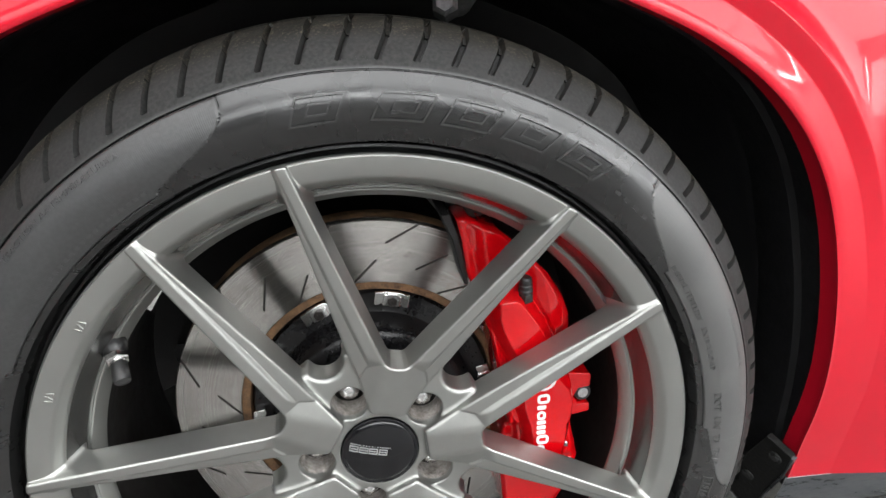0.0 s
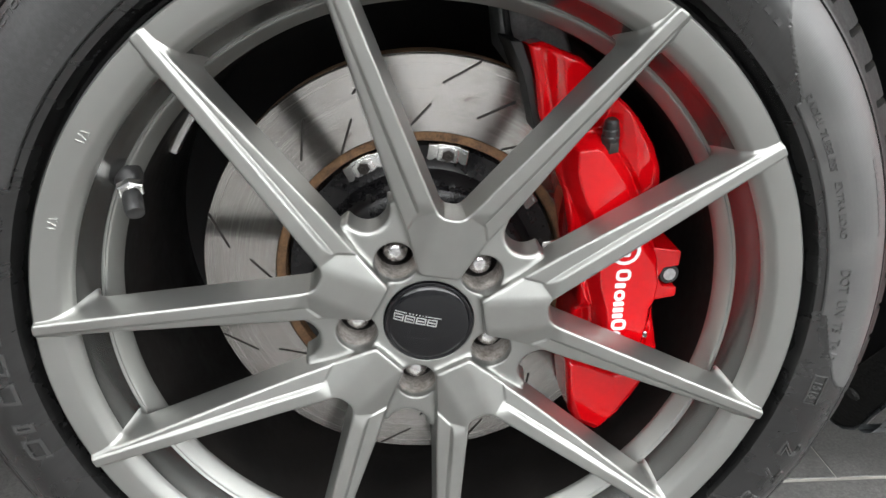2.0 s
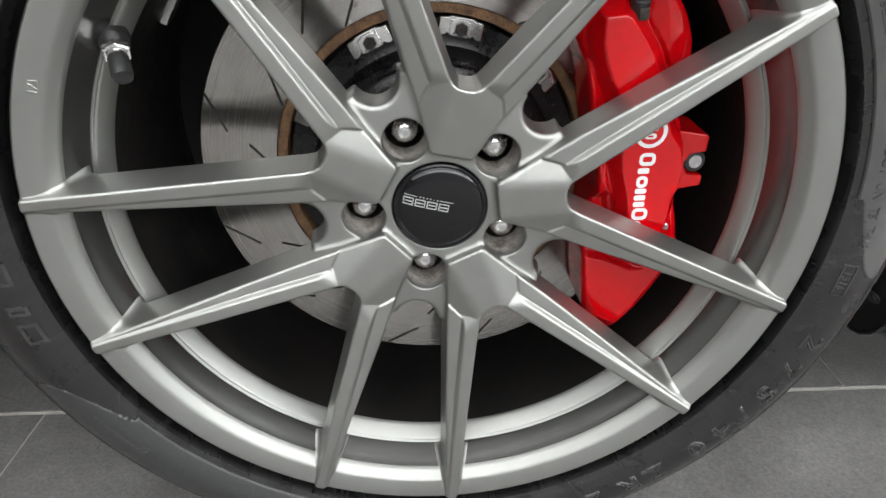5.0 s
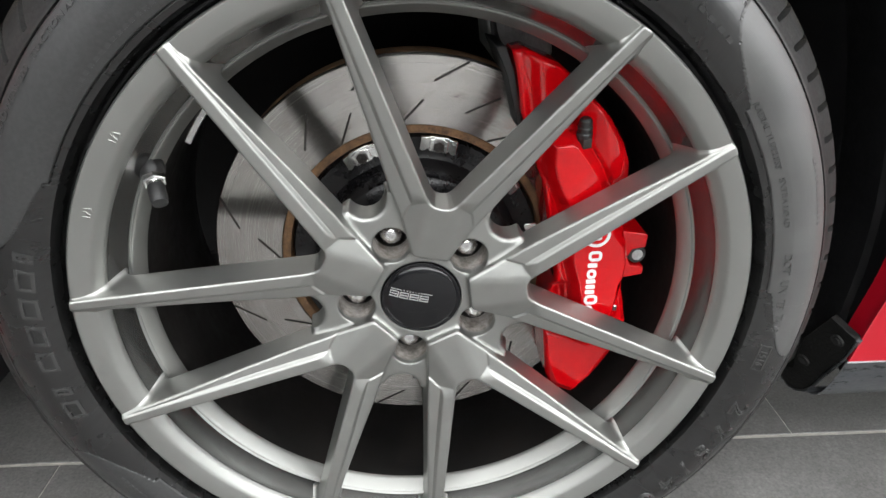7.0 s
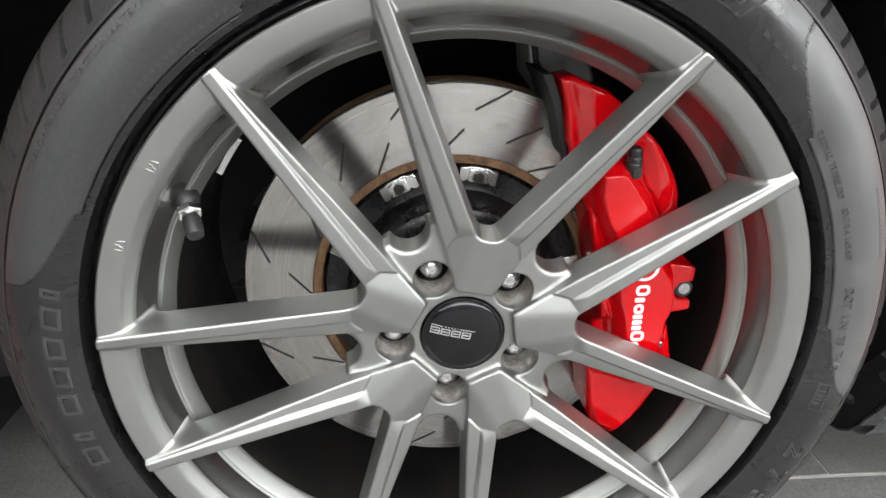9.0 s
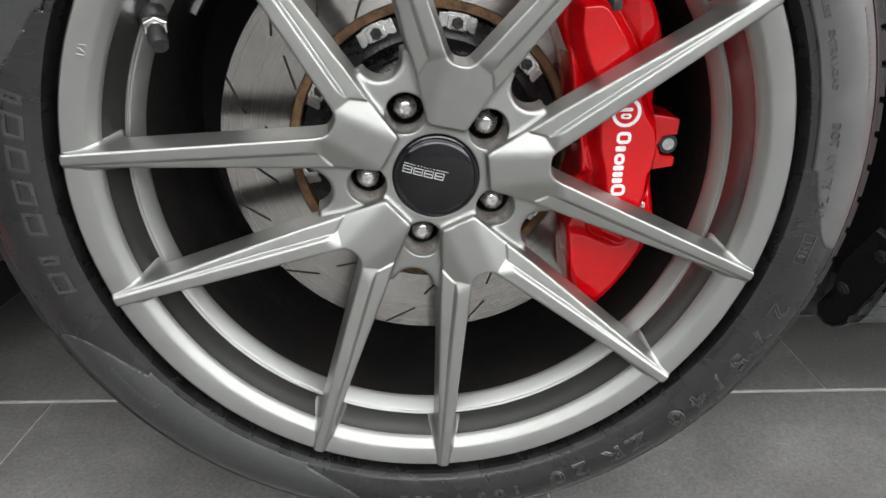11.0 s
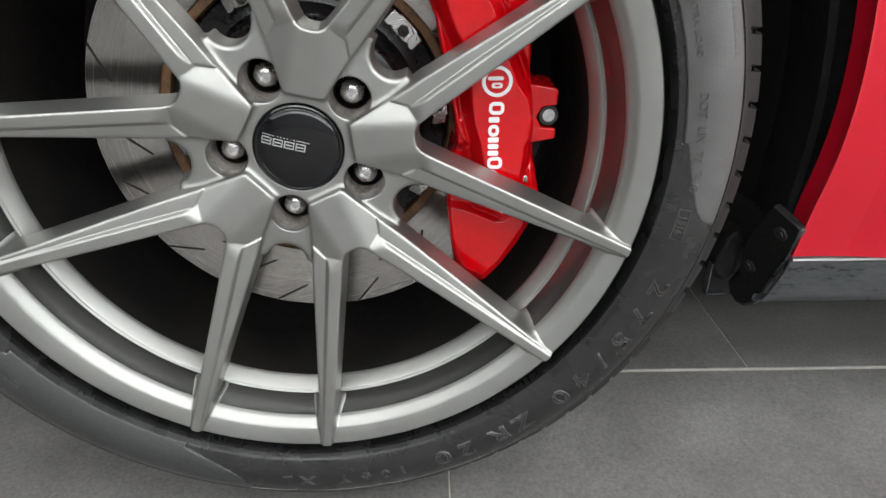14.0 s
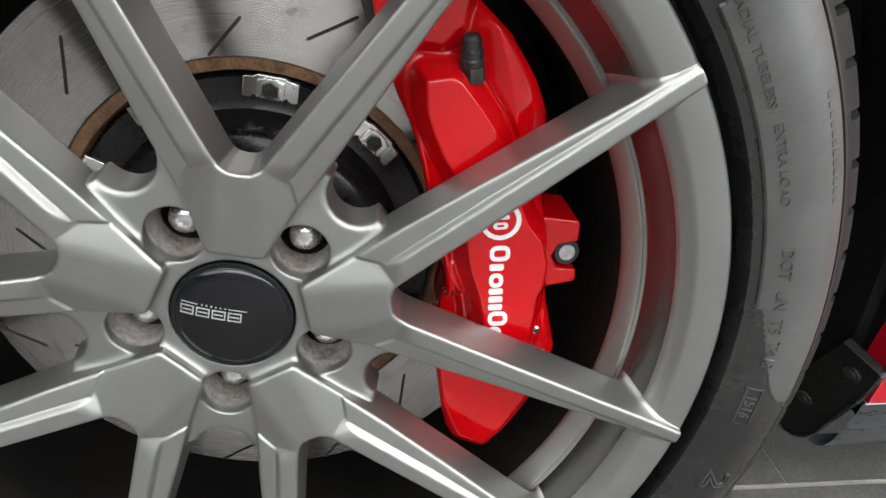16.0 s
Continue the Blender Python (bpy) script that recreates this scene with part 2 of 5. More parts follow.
    bp = add(t, "ShaderNodeBump", Strength=0.12, Distance=0.0004)
    t.links.new(fine.outputs["Fac"], bp.inputs["Height"])
    bp2 = add(t, "ShaderNodeBump", Strength=0.45, Distance=0.003)
    t.links.new(half.outputs[0], bp2.inputs["Height"])
    t.links.new(bp.outputs["Normal"], bp2.inputs["Normal"])
    # fine ribs across the matt panels
    rib = t.nodes.new("ShaderNodeMath")
    rib.operation = "MULTIPLY"
    rib.inputs[1].default_value = 2 * math.pi / 0.0013
    t.links.new(arc.outputs["Fac"], rib.inputs[0])
    wave = t.nodes.new("ShaderNodeMath")
    wave.operation = "SINE"
    t.links.new(rib.outputs[0], wave.inputs[0])
    only = t.nodes.new("ShaderNodeMath")
    only.operation = "MULTIPLY"
    t.links.new(wave.outputs[0], only.inputs[0])
    t.links.new(field, only.inputs[1])
    bp3 = add(t, "ShaderNodeBump", Strength=0.35, Distance=0.00008)
    t.links.new(only.outputs[0], bp3.inputs["Height"])
    t.links.new(bp2.outputs["Normal"], bp3.inputs["Normal"])
    t.links.new(bp3.outputs["Normal"], b.inputs["Normal"])
    return m


def floor_stone():
    """Grey stone-look porcelain; each tile a little different."""
    m, t, b = material("grey_porcelain_tile")
    info = t.nodes.new("ShaderNodeObjectInfo")
    off = add(t, "ShaderNodeVectorMath")
    off.operation = "SCALE"
    off.inputs[0].default_value = (3.1, 5.7, 1.3)
    t.links.new(info.outputs["Random"], off.inputs["Scale"])
    ad = add(t, "ShaderNodeVectorMath")
    t.links.new(coords(t), ad.inputs[0])
    t.links.new(off.outputs[0], ad.inputs[1])
    cloud = add(t, "ShaderNodeTexNoise", Scale=7.0, Detail=11.0, Roughness=0.68)
    grain = add(t, "ShaderNodeTexNoise", Scale=260.0, Detail=5.0, Roughness=0.75)
    pits = add(t, "ShaderNodeTexVoronoi", Scale=120.0)
    for n in (cloud, grain, pits):
        t.links.new(ad.outputs[0], n.inputs["Vector"])
    base = ramp(t, cloud.outputs["Fac"], [(0.32, (0.118, 0.115, 0.110)), (0.50, (0.150, 0.147, 0.141)), (0.68, (0.198, 0.194, 0.187))])
    speck = ramp(t, grain.outputs["Fac"], [(0.33, grey(0.68)), (0.52, grey(1.0)), (0.68, grey(1.28))])
    mix = add(t, "ShaderNodeMix")
    mix.data_type, mix.blend_type = "RGBA", "MULTIPLY"
    mix.inputs[0].default_value = 1.0
    t.links.new(base, mix.inputs[6])
    t.links.new(speck, mix.inputs[7])
    t.links.new(mix.outputs[2], b.inputs["Base Color"])
    t.links.new(ramp(t, cloud.outputs["Fac"], [(0.3, grey(0.38)), (0.7, grey(0.52))]), b.inputs["Roughness"])
    bp = add(t, "ShaderNodeBump", Strength=0.35, Distance=0.0008)
    t.links.new(grain.outputs["Fac"], bp.inputs["Height"])
    t.links.new(bp.outputs["Normal"], b.inputs["Normal"])
    return m


DISC = disc_steel()
TYRE = tyre_rubber()
STONE = floor_stone()


def lamp_glow(name, strength):
    m, t, b = material(name)
    b.inputs["Base Color"].default_value = (0.9, 0.9, 0.9, 1)
    b.inputs["Emission Color"].default_value = (0.97, 0.99, 1.0, 1)
    b.inputs["Emission Strength"].default_value = strength
    return m


GLOW = lamp_glow("lamp_diffuser", 45.0)
PANEL_GLOW = {k: lamp_glow("luminous_panel", k) for k in sorted({p[4] for p in LIGHT_PANELS})}


# ---- mesh helpers ----
def finish(ob, smooth=30.0):
    me = ob.data
    me.polygons.foreach_set("use_smooth", [True] * len(me.polygons))
    me.set_sharp_from_angle(angle=radians(smooth))
    return ob


def part(name, bm, mat, parent=None, label="", smooth=30.0, bevel=0.0, segments=2, weighted=False):
    bmesh.ops.recalc_face_normals(bm, faces=bm.faces)
    me = bpy.data.meshes.new(name)
    bm.to_mesh(me)
    bm.free()
    me.materials.append(mat)
    ob = new(name, me)
    ob.parent = parent
    finish(ob, smooth)
    if bevel:
        mod = ob.modifiers.new("edge", "BEVEL")
        mod.width, mod.segments, mod.limit_method, mod.angle_limit = bevel, segments, "ANGLE", radians(32)
        mod.harden_normals = False
    if weighted or bevel:
        mod = ob.modifiers.new("normals", "WEIGHTED_NORMAL")
        mod.keep_sharp, mod.weight = True, 60
    if label:
        tagged(ob, label)
    return ob


def polar(r, deg, y=0.0):
    return Vector((r * math.cos(radians(deg)), y, r * math.sin(radians(deg))))


def revolve(profile, segs, closed=False, bm=None):
    """Turns (radius, y) points round the axle."""
    bm = bm or bmesh.new()
    rings = []
    for r, y in profile:
        rings.append([bm.verts.new((r * math.cos(2 * math.pi * k / segs), y, r * math.sin(2 * math.pi * k / segs))) for k in range(segs)])
    pairs = list(zip(rings, rings[1:])) + ([(rings[-1], rings[0])] if closed else [])
    for a, b in pairs:
        for k in range(segs):
            bm.faces.new((a[k], a[(k + 1) % segs], b[(k + 1) % segs], b[k]))
    return bm


def lathe(profile, segs, m, bm=None):
    """Turns (radius, height) points round the z axis of the pose m, ends closed."""
    bm = bm or bmesh.new()
    rings = []
    for r, h in profile:
        rings.append([bm.verts.new(m @ Vector((r * math.cos(2 * math.pi * (k + 0.5) / segs), r * math.sin(2 * math.pi * (k + 0.5) / segs), h))) for k in range(segs)])
    for a, b in zip(rings, rings[1:]):
        for k in range(segs):
            bm.faces.new((a[k], a[(k + 1) % segs], b[(k + 1) % segs], b[k]))
    bm.faces.new(rings[0])
    bm.faces.new(rings[-1])
    return bm


def axis_pose(base, way):
    """A pose at base whose z axis points along way."""
    return Matrix.Translation(base) @ Vector(way).to_track_quat("Z", "Y").to_matrix().to_4x4()


def slab(outline, y0, y1, bm=None, inset=0.0):
    """A plate: an outline in x, z, from depth y0 (front) to y1 (back); the front may be drawn in by inset."""
    bm = bm or bmesh.new()
    cx = sum(p[0] for p in outline) / len(outline)
    cz = sum(p[1] for p in outline) / len(outline)
    front = []
    for x, z in outline:
        d = math.hypot(x - cx, z - cz) or 1
        k = max(0.0, 1 - inset / d)
        front.append(bm.verts.new((cx + (x - cx) * k, y0, cz + (z - cz) * k)))
    back = [bm.verts.new((x, y1, z)) for x, z in outline]
    bm.faces.new(front)
    bm.faces.new(back[::-1])
    n = len(outline)
    for k in range(n):
        bm.faces.new((front[k], front[(k + 1) % n], back[(k + 1) % n], back[k]))
    return bm


def lerp_table(table, x):
    """Straight-line reading of a table of (x, value) rows."""
    if x <= table[0][0]:
        return table[0][1]
    for (x0, v0), (x1, v1) in zip(table, table[1:]):
        if x <= x1:
            return v0 + (v1 - v0) * (x - x0) / (x1 - x0)
    return table[-1][1]


def box(bm, m, sx, sy, sz):
    c = [bm.verts.new(m @ Vector((x * sx / 2, y * sy / 2, z * sz / 2))) for x in (-1, 1) for y in (-1, 1) for z in (-1, 1)]
    for f in ((0, 1, 3, 2), (4, 6, 7, 5), (0, 4, 5, 1), (2, 3, 7, 6), (0, 2, 6, 4), (1, 5, 7, 3)):
        bm.faces.new([c[i] for i in f])
    return bm


# ---- room ----
def room():
    x0, x1, y0, y1 = -6.0, 10.5, -8.0, 5.0
    for name, (ax, ay, bx, by) in {"wall_south": (x0, y0, x1, y0), "wall_north": (x0, y1, x1, y1), "wall_west": (x0, y0, x0, y1), "wall_east": (x1, y0, x1, y1)}.items():
        bm = bmesh.new()
        ln = math.hypot(bx - ax, by - ay)
        out = {"wall_south": (0, -0.1), "wall_north": (0, 0.1), "wall_west": (-0.1, 0), "wall_east": (0.1, 0)}[name]
        box(bm, pose((ax + bx) / 2 + out[0], (ay + by) / 2 + out[1], ROOM_Z / 2, 0, 0, math.degrees(math.atan2(by - ay, bx - ax))), ln + 0.4, 0.2, ROOM_Z)
        # the east wall is out of view, made white to reflect light
        pale = name == "wall_east"
        tagged(part(name, bm, CEILING if pale else WALL), "unseen white wall, added to brighten the right side" if pale else "plain light grey painted wall", "wall", kind="structure")
    bm = bmesh.new()
    box(bm, pose(2.25, -1.5, ROOM_Z + 0.1), 16.9, 13.4, 0.2)
    tagged(part("ceiling", bm, CEILING), "plain white painted ceiling with lamps under it", "ceiling", kind="structure")


def ceiling_lamp(x, y, sx, sy, glow, soft=False):
    """A slim linear lamp under the ceiling."""
    bm = box(bmesh.new(), pose(x, y, ROOM_Z - 0.03), sx + 0.03, sy + 0.03, 0.056)
    body = part("ceiling_lamp", bm, CEILING, None, bevel=0.004)
    tagged(body, "wide white luminous ceiling panel, lit" if soft else "slim white linear lamp under the ceiling, lit", "lamp", "luminous panels" if soft else "ceiling lamps")
    bm = box(bmesh.new(), pose(x, y, ROOM_Z - 0.064), sx, sy, 0.01)
    part("diffuser", bm, glow, body, "bright white diffuser")
    return body


room()
for lx, ly, lsx, lsy in LAMPS:
    ceiling_lamp(lx, ly, lsx, lsy, GLOW)
for lx, ly, lsx, lsy, power in LIGHT_PANELS:
    ceiling_lamp(lx, ly, lsx, lsy, PANEL_GLOW[power], True)


# ---- floor ----
FLOOR_TURN, TILE = -2.1, 0.614


def floor():
    bm = box(bmesh.new(), pose(2.25, -1.5, -0.0512), 16.9, 13.4, 0.1)
    fl = part("floor", bm, GROUT)
    tagged(fl, "grey stone-look floor tiles with pale joints", "floor", kind="structure")
    return fl


FLOOR = floor()


# ---- car ----
CAR = new("car")
CAR.empty_display_size = 0.2
tagged(CAR, "bright red car with a grey ten-spoke wheel and red brake caliper", "car")

# the arch's edge: angle round the hub, radius, depth
ARCH = [(-16.5, 0.455, 0.068), (-12, 0.4405, 0.060), (-8, 0.437, 0.053), (0, 0.4335, 0.042), (8, 0.4315, 0.036), (17, 0.4325, 0.031), (25, 0.4385, 0.030), (31, 0.4418, 0.030),
        (39, 0.4408, 0.030), (48, 0.4302, 0.030), (55, 0.420, 0.030), (62, 0.4105, 0.030), (76, 0.405, 0.030), (90, 0.402, 0.030), (114, 0.4045, 0.030), (122, 0.413, 0.030),
        (150, 0.440, 0.036), (165, 0.475, 0.050), (180, 0.530, 0.062), (196.5, 0.58, 0.081)]


def fender():
    """The front wing: a flared arch with a crease behind it, a folded-in lip and the panel out to the door."""
    bm = bmesh.new()
    rows = [(-0.004, 0.024), (-0.004, 0.010), (-0.0025, 0.002), (-0.0004, -0.0008), (0.0012, -0.0018), (0.004, -0.0020), (0.012, 0.0010), (0.022, 0.0050), (0.0300, 0.0082), (0.0312, 0.0086), (0.0318, 0.0086), (0.0325, 0.0084),
            (0.0340, 0.0079), (0.039, 0.0064), (0.0460, 0.0040), (0.0475, 0.0036), (0.0485, 0.0036), (0.0497, 0.0040), (0.0560, 0.0060), (0.070, 0.0074), (0.085, 0.0080), (0.11, 0.0084), (0.125, 0.0085), (0.14, 0.0086), (0.16, 0.0087), (0.18, 0.0088), (0.21, 0.0090), (0.24, 0.0092), (0.34, 0.011), (0.5, 0.024), (0.75, 0.036)]
    grid = []
    n = 150
    for i in range(n + 1):
        a = -15.6 + 212.1 * i / n
        r = sum(lerp_table([(q[0], q[1]) for q in ARCH], a + d) for d in (-4, -2, 0, 2, 4)) / 5
        y = sum(lerp_table([(q[0], q[2]) for q in ARCH], a + d) for d in (-4, -2, 0, 2, 4)) / 5
        edge = polar(r, a, y)
        fade = min(1.0, max(0.0, (a - 8) / 26)) * min(1.0, max(0.0, (172 - a) / 26))
        if a < 40:
            way = radians(max(0.0, 40 * (a + 16.5) / 56.5))
        elif a > 140:
            way = radians(min(180.0, 140 + 40 * (a - 140) / 56.5))
        else:
            way = radians(a)
        col = []
        for rho, dy in rows:
            d = dy * fade if rho > 0.0005 else dy
            if rho > 0.0005 and fade < 1:
                d += (1 - fade) * -0.006 * min(1.0, rho / 0.1)
            p = edge + Vector((math.cos(way) * rho, d, math.sin(way) * rho))
            if rho < 0:
                p = edge + polar(-rho, a) * 0.6 + Vector((0, d, 0))
            if rho > 0.0486:
                h = max(0.0, p.z - 0.20)
                p.y += (3.27 * h ** 2.5 if h < 0.2 else 0.0585 + 0.73 * (h - 0.2)) * min(1.0, (rho - 0.0486) / 0.02) * min(1.0, max(0.0, (75 - a) / 30))
                p.y -= 0.010 * (1 - fade) * min(1.0, (rho - 0.0486) / 0.08)
            if rho > 0.2:
                p.z = min(p.z, 0.56)
            col.append(bm.verts.new(p))
        grid.append(col)
    for a, b in zip(grid, grid[1:]):
        for k in range(len(rows) - 1):
            bm.faces.new((a[k], a[k + 1], b[k + 1], b[k]))
    ob = part("front_wing", bm, RED, CAR, "glossy red painted wing round the wheel arch", smooth=60)
    ob.location = (0, 0, HZ)
    return ob


fender()


def bonnet():
    """The top sheet over the wheel well; unseen, added to keep light out of it."""
    bm = bmesh.new()
    xs = [-1.1 + 0.2 * i for i in range(12)]
    prof = [(0.03, 0.555), (0.06, 0.60), (0.14, 0.63), (0.4, 0.655), (0.9, 0.67)]
    cols = [[bm.verts.new((x, y, z + HZ - 0.04 * max(0.0, -x - 0.3))) for y, z in prof] for x in xs]
    for a, b in zip(cols, cols[1:]):
        for k in range(len(prof) - 1):
            bm.faces.new((a[k], a[k + 1], b[k + 1], b[k]))
    part("bonnet", bm, RED, CAR)


bonnet()


def wheel_well():
    """The moulded black liner round the wheel, its inner wall, and the floor pan."""
    bm = bmesh.new()
    n = 80
    prof = [(0.004, 0.036), (0.010, 0.05), (0.014, 0.09), (0.016, 0.10), (0.012, 0.106), (0.018, 0.17), (0.022, 0.18), (0.018, 0.19), (0.02, 0.30), (0.0, 0.36), (-0.12, 0.39), (-0.3, 0.40)]
    grid = []
    for i in range(n + 1):
        a = -18.2 + 222.2 * i / n
        r = lerp_table([(q[0], q[1]) for q in ARCH], a)
        y0 = lerp_table([(q[0], q[2]) for q in ARCH], a)
        grid.append([bm.verts.new(polar(r + dr, a, max(y, y0 + 0.006 + 0.004 * k))) for k, (dr, y) in enumerate(prof)])
    for a, b in zip(grid, grid[1:]):
        for k in range(len(prof) - 1):
            bm.faces.new((a[k], a[k + 1], b[k + 1], b[k]))
    ob = part("arch_liner", bm, LINER, CAR, "black moulded plastic wheel arch liner")
    ob.location = (0, 0, HZ)
    bm = box(bmesh.new(), pose(1.25, 1.0, HZ - 0.14), 1.6, 1.76, 0.05)
    box(bm, pose(-0.2, 0.93, HZ - 0.05), 1.3, 1.0, 0.05)
    box(bm, pose(-1.0, 0.93, HZ + 0.1), 0.3, 1.6, 0.6)
    # unseen low block, added to shade the floor left of the tyre
    box(bm, pose(-0.80, 1.02, 0.215), 0.75, 1.5, 0.05)
    part("floor_pan", bm, UNDER, CAR)


wheel_well()


def sill():
    """The grey sill strip under the red panel, with a pale seal along its top."""
    turn = radians(-1.9)
    def line(x, y, z):
        return Vector((0.4265 + x * math.cos(turn) - y * math.sin(turn), 0.0765 + x * math.sin(turn) + y * math.cos(turn), z + HZ))
    prof = [(0.03, -0.1300), (0.0035, -0.1305), (0.0, -0.1335), (0.0005, -0.150), (0.003, -0.170), (0.007, -0.1795), (0.0125, -0.1840), (0.020, -0.186), (0.021, -0.180)]
    bm = bmesh.new()
    cols = []
    for i in range(14):
        x = 1.6 * i / 13
        cols.append([bm.verts.new(line(x + (0.0155 - 0.32 * (-0.1334 - z) if i == 0 else 0), y, z)) for y, z in prof])
    for a, b in zip(cols, cols[1:]):
        for k in range(len(prof) - 1):
            bm.faces.new((a[k], a[k + 1], b[k + 1], b[k]))
    s = part("sill_strip", bm, SILL, CAR, "dusty grey sill strip")
    bm = bmesh.new()
    cols = [[bm.verts.new(line(x, y, z)) for y, z in ((0.01, -0.1288), (-0.0012, -0.1290), (-0.0016, -0.1312), (0.0004, -0.1322))] for x in (0.016, 0.4, 0.8, 1.6)]
    for a, b in zip(cols, cols[1:]):
        for k in range(3):
            bm.faces.new((a[k], a[k + 1], b[k + 1], b[k]))
    part("seal", bm, TRIM_EDGE, s, "pale thin seal along the sill")


sill()


def stone_guard():
    """The grained black guard behind the wheel, its pale front edge, and two screws."""
    n = Vector((-0.892, -0.331, -0.306)).normalized()
    u = Vector((0.1276, 0.4656, -0.8757)).normalized()
    w = n.cross(u)
    w = -w if w.y < 0 else w
    base = Vector((0.4285, 0.0590, -0.0905))
    plan = [(-0.0017, 0.0298), (-0.0011, 0.0014), (0.0, -0.0), (0.0395, -0.0028), (0.1074, -0.0), (0.1320, -0.0004), (0.1500, 0.0026), (0.1640, 0.0092), (0.1705, 0.0195), (0.1672, 0.0295), (0.1520, 0.0356), (0.1301, 0.0265), (0.1111, 0.0316), (0.0812, 0.0376), (0.0607, 0.0377)]
    plan = [(a * 0.9, b) for a, b in plan]
    bm = bmesh.new()

    def loop(shrink, out):
        mid = Vector((0.07, 0.028))
        ring = []
        for a, b in plan:
            d = (Vector((a, b)) - mid)
            d = d * (1 - shrink / d.length) + mid
            ring.append(bm.verts.new(base + u * d.x + w * d.y + n * out))
        return ring
    loops = [loop(0.0, -0.007), loop(0.0, -0.001), loop(0.0006, 0.0), loop(0.0022, 0.0), loop(0.0030, -0.0008), loop(0.0040, -0.0008)]
    for p, q in zip(loops, loops[1:]):
        for k in range(len(p)):
            bm.faces.new((p[k], p[(k + 1) % len(p)], q[(k + 1) % len(p)], q[k]))
    fs = [bm.faces.new(loops[-1]), bm.faces.new(loops[0][::-1])]
    bmesh.ops.triangulate(bm, faces=fs)
    g = part("stone_guard", bm, GUARD, CAR, "grained black plastic guard with two screws")
    g.location = (0, 0, HZ)
    for a, b in ((0.0205, 0.0121), (0.0900, 0.0235)):
        p = base + u * a + w * b
        bm = lathe([(0.0074, -0.004), (0.0074, 0.0002), (0.0064, 0.0014), (0.0058, 0.0009), (0.0042, 0.0010), (0.0038, 0.0020), (0.0022, 0.0023)], 20, axis_pose(p, n))
        part("screw", bm, UNDER, g)
    # the pale front edge, from the sill's corner down
    bm = bmesh.new()
    edge = plan[2:10]
    rows = []
    for k, (a, b) in enumerate(edge):
        p = base + u * a + w * b
        a0, b0 = edge[max(0, k - 1)]
        a1, b1 = edge[min(len(edge) - 1, k + 1)]
        out = (u * (b1 - b0) - w * (a1 - a0)).normalized()
        wide = 1.0 if k < 5 else 1.0 - 0.2 * (k - 4)
        rows.append([bm.verts.new(p + out * dw * wide + n * dn) for dw, dn in ((0.0, -0.0005), (0.0012, 0.0008), (0.0030, 0.0002), (0.0034, -0.006), (0.0, -0.006))])
    for p, q in zip(rows, rows[1:]):
        for k in range(5):
            bm.faces.new((p[k], p[(k + 1) % 5], q[(k + 1) % 5], q[k]))
    bm.faces.new(rows[0])
    bm.faces.new(rows[-1])
    part("guard_edge", bm, SILL, g, "worn grey front edge", bevel=0.0004)
    # the liner's folded lower tab, and the clip under it
    bm = bmesh.new()
    slab([(0.4225, -0.1265), (0.4135, -0.1330), (0.4085, -0.1480), (0.4018, -0.1660), (0.4004, -0.1775), (0.4040, -0.1800), (0.4125, -0.1905), (0.4190, -0.1925), (0.4310, -0.1850), (0.4330, -0.1650), (0.4320, -0.1350)], 0.140, 0.158, bm, inset=0.004)
    tab = part("liner_tab", bm, GUARD, CAR, "folded black plastic tab of the liner", bevel=0.003)
    tab.location = (0, 0, HZ)
    bm = bmesh.new()
    for x, z, sx, sz in ((0.4012, -0.1860, 0.0014, 0.036), (0.4108, -0.2040, 0.0205, 0.0014)):
        box(bm, pose(x, 0.142, z), sx, 0.008, sz)
    part("clip", bm, SILL, tab, "thin grey clip")


stone_guard()


# ---- wheel ----
# cast forms: solids described by distance fields, skinned on a fine lattice ----
def soft_max(a, b, k):
    h = np.maximum(k - np.abs(a - b), 0.0) / k
    return np.maximum(a, b) + h * h * (k * 0.25)


def soft_min(a, b, k):
    return -soft_max(-a, -b, k)


def polygon_distance(x, y, pts, open_last=False):
    """Signed distance to a closed outline, negative inside; the closing side may count for the sign alone."""
    best = np.full(x.shape, 1e9, np.float32)
    inside = np.zeros(x.shape, bool)
    n = len(pts)
    for i in range(n):
        (x0, y0), (x1, y1) = pts[i], pts[(i + 1) % n]
        dx, dy = x1 - x0, y1 - y0
        if not (open_last and i == n - 1):
            t = np.clip(((x - x0) * dx + (y - y0) * dy) / (dx * dx + dy * dy), 0, 1)
            best = np.minimum(best, (x - x0 - t * dx) ** 2 + (y - y0 - t * dy) ** 2)
        cross = (y0 > y) != (y1 > y)
        if dy:
            inside ^= cross & (x < x0 + dx * (y - y0) / dy)
    d = np.sqrt(best)
    return np.where(inside, -d, d).astype(np.float32)


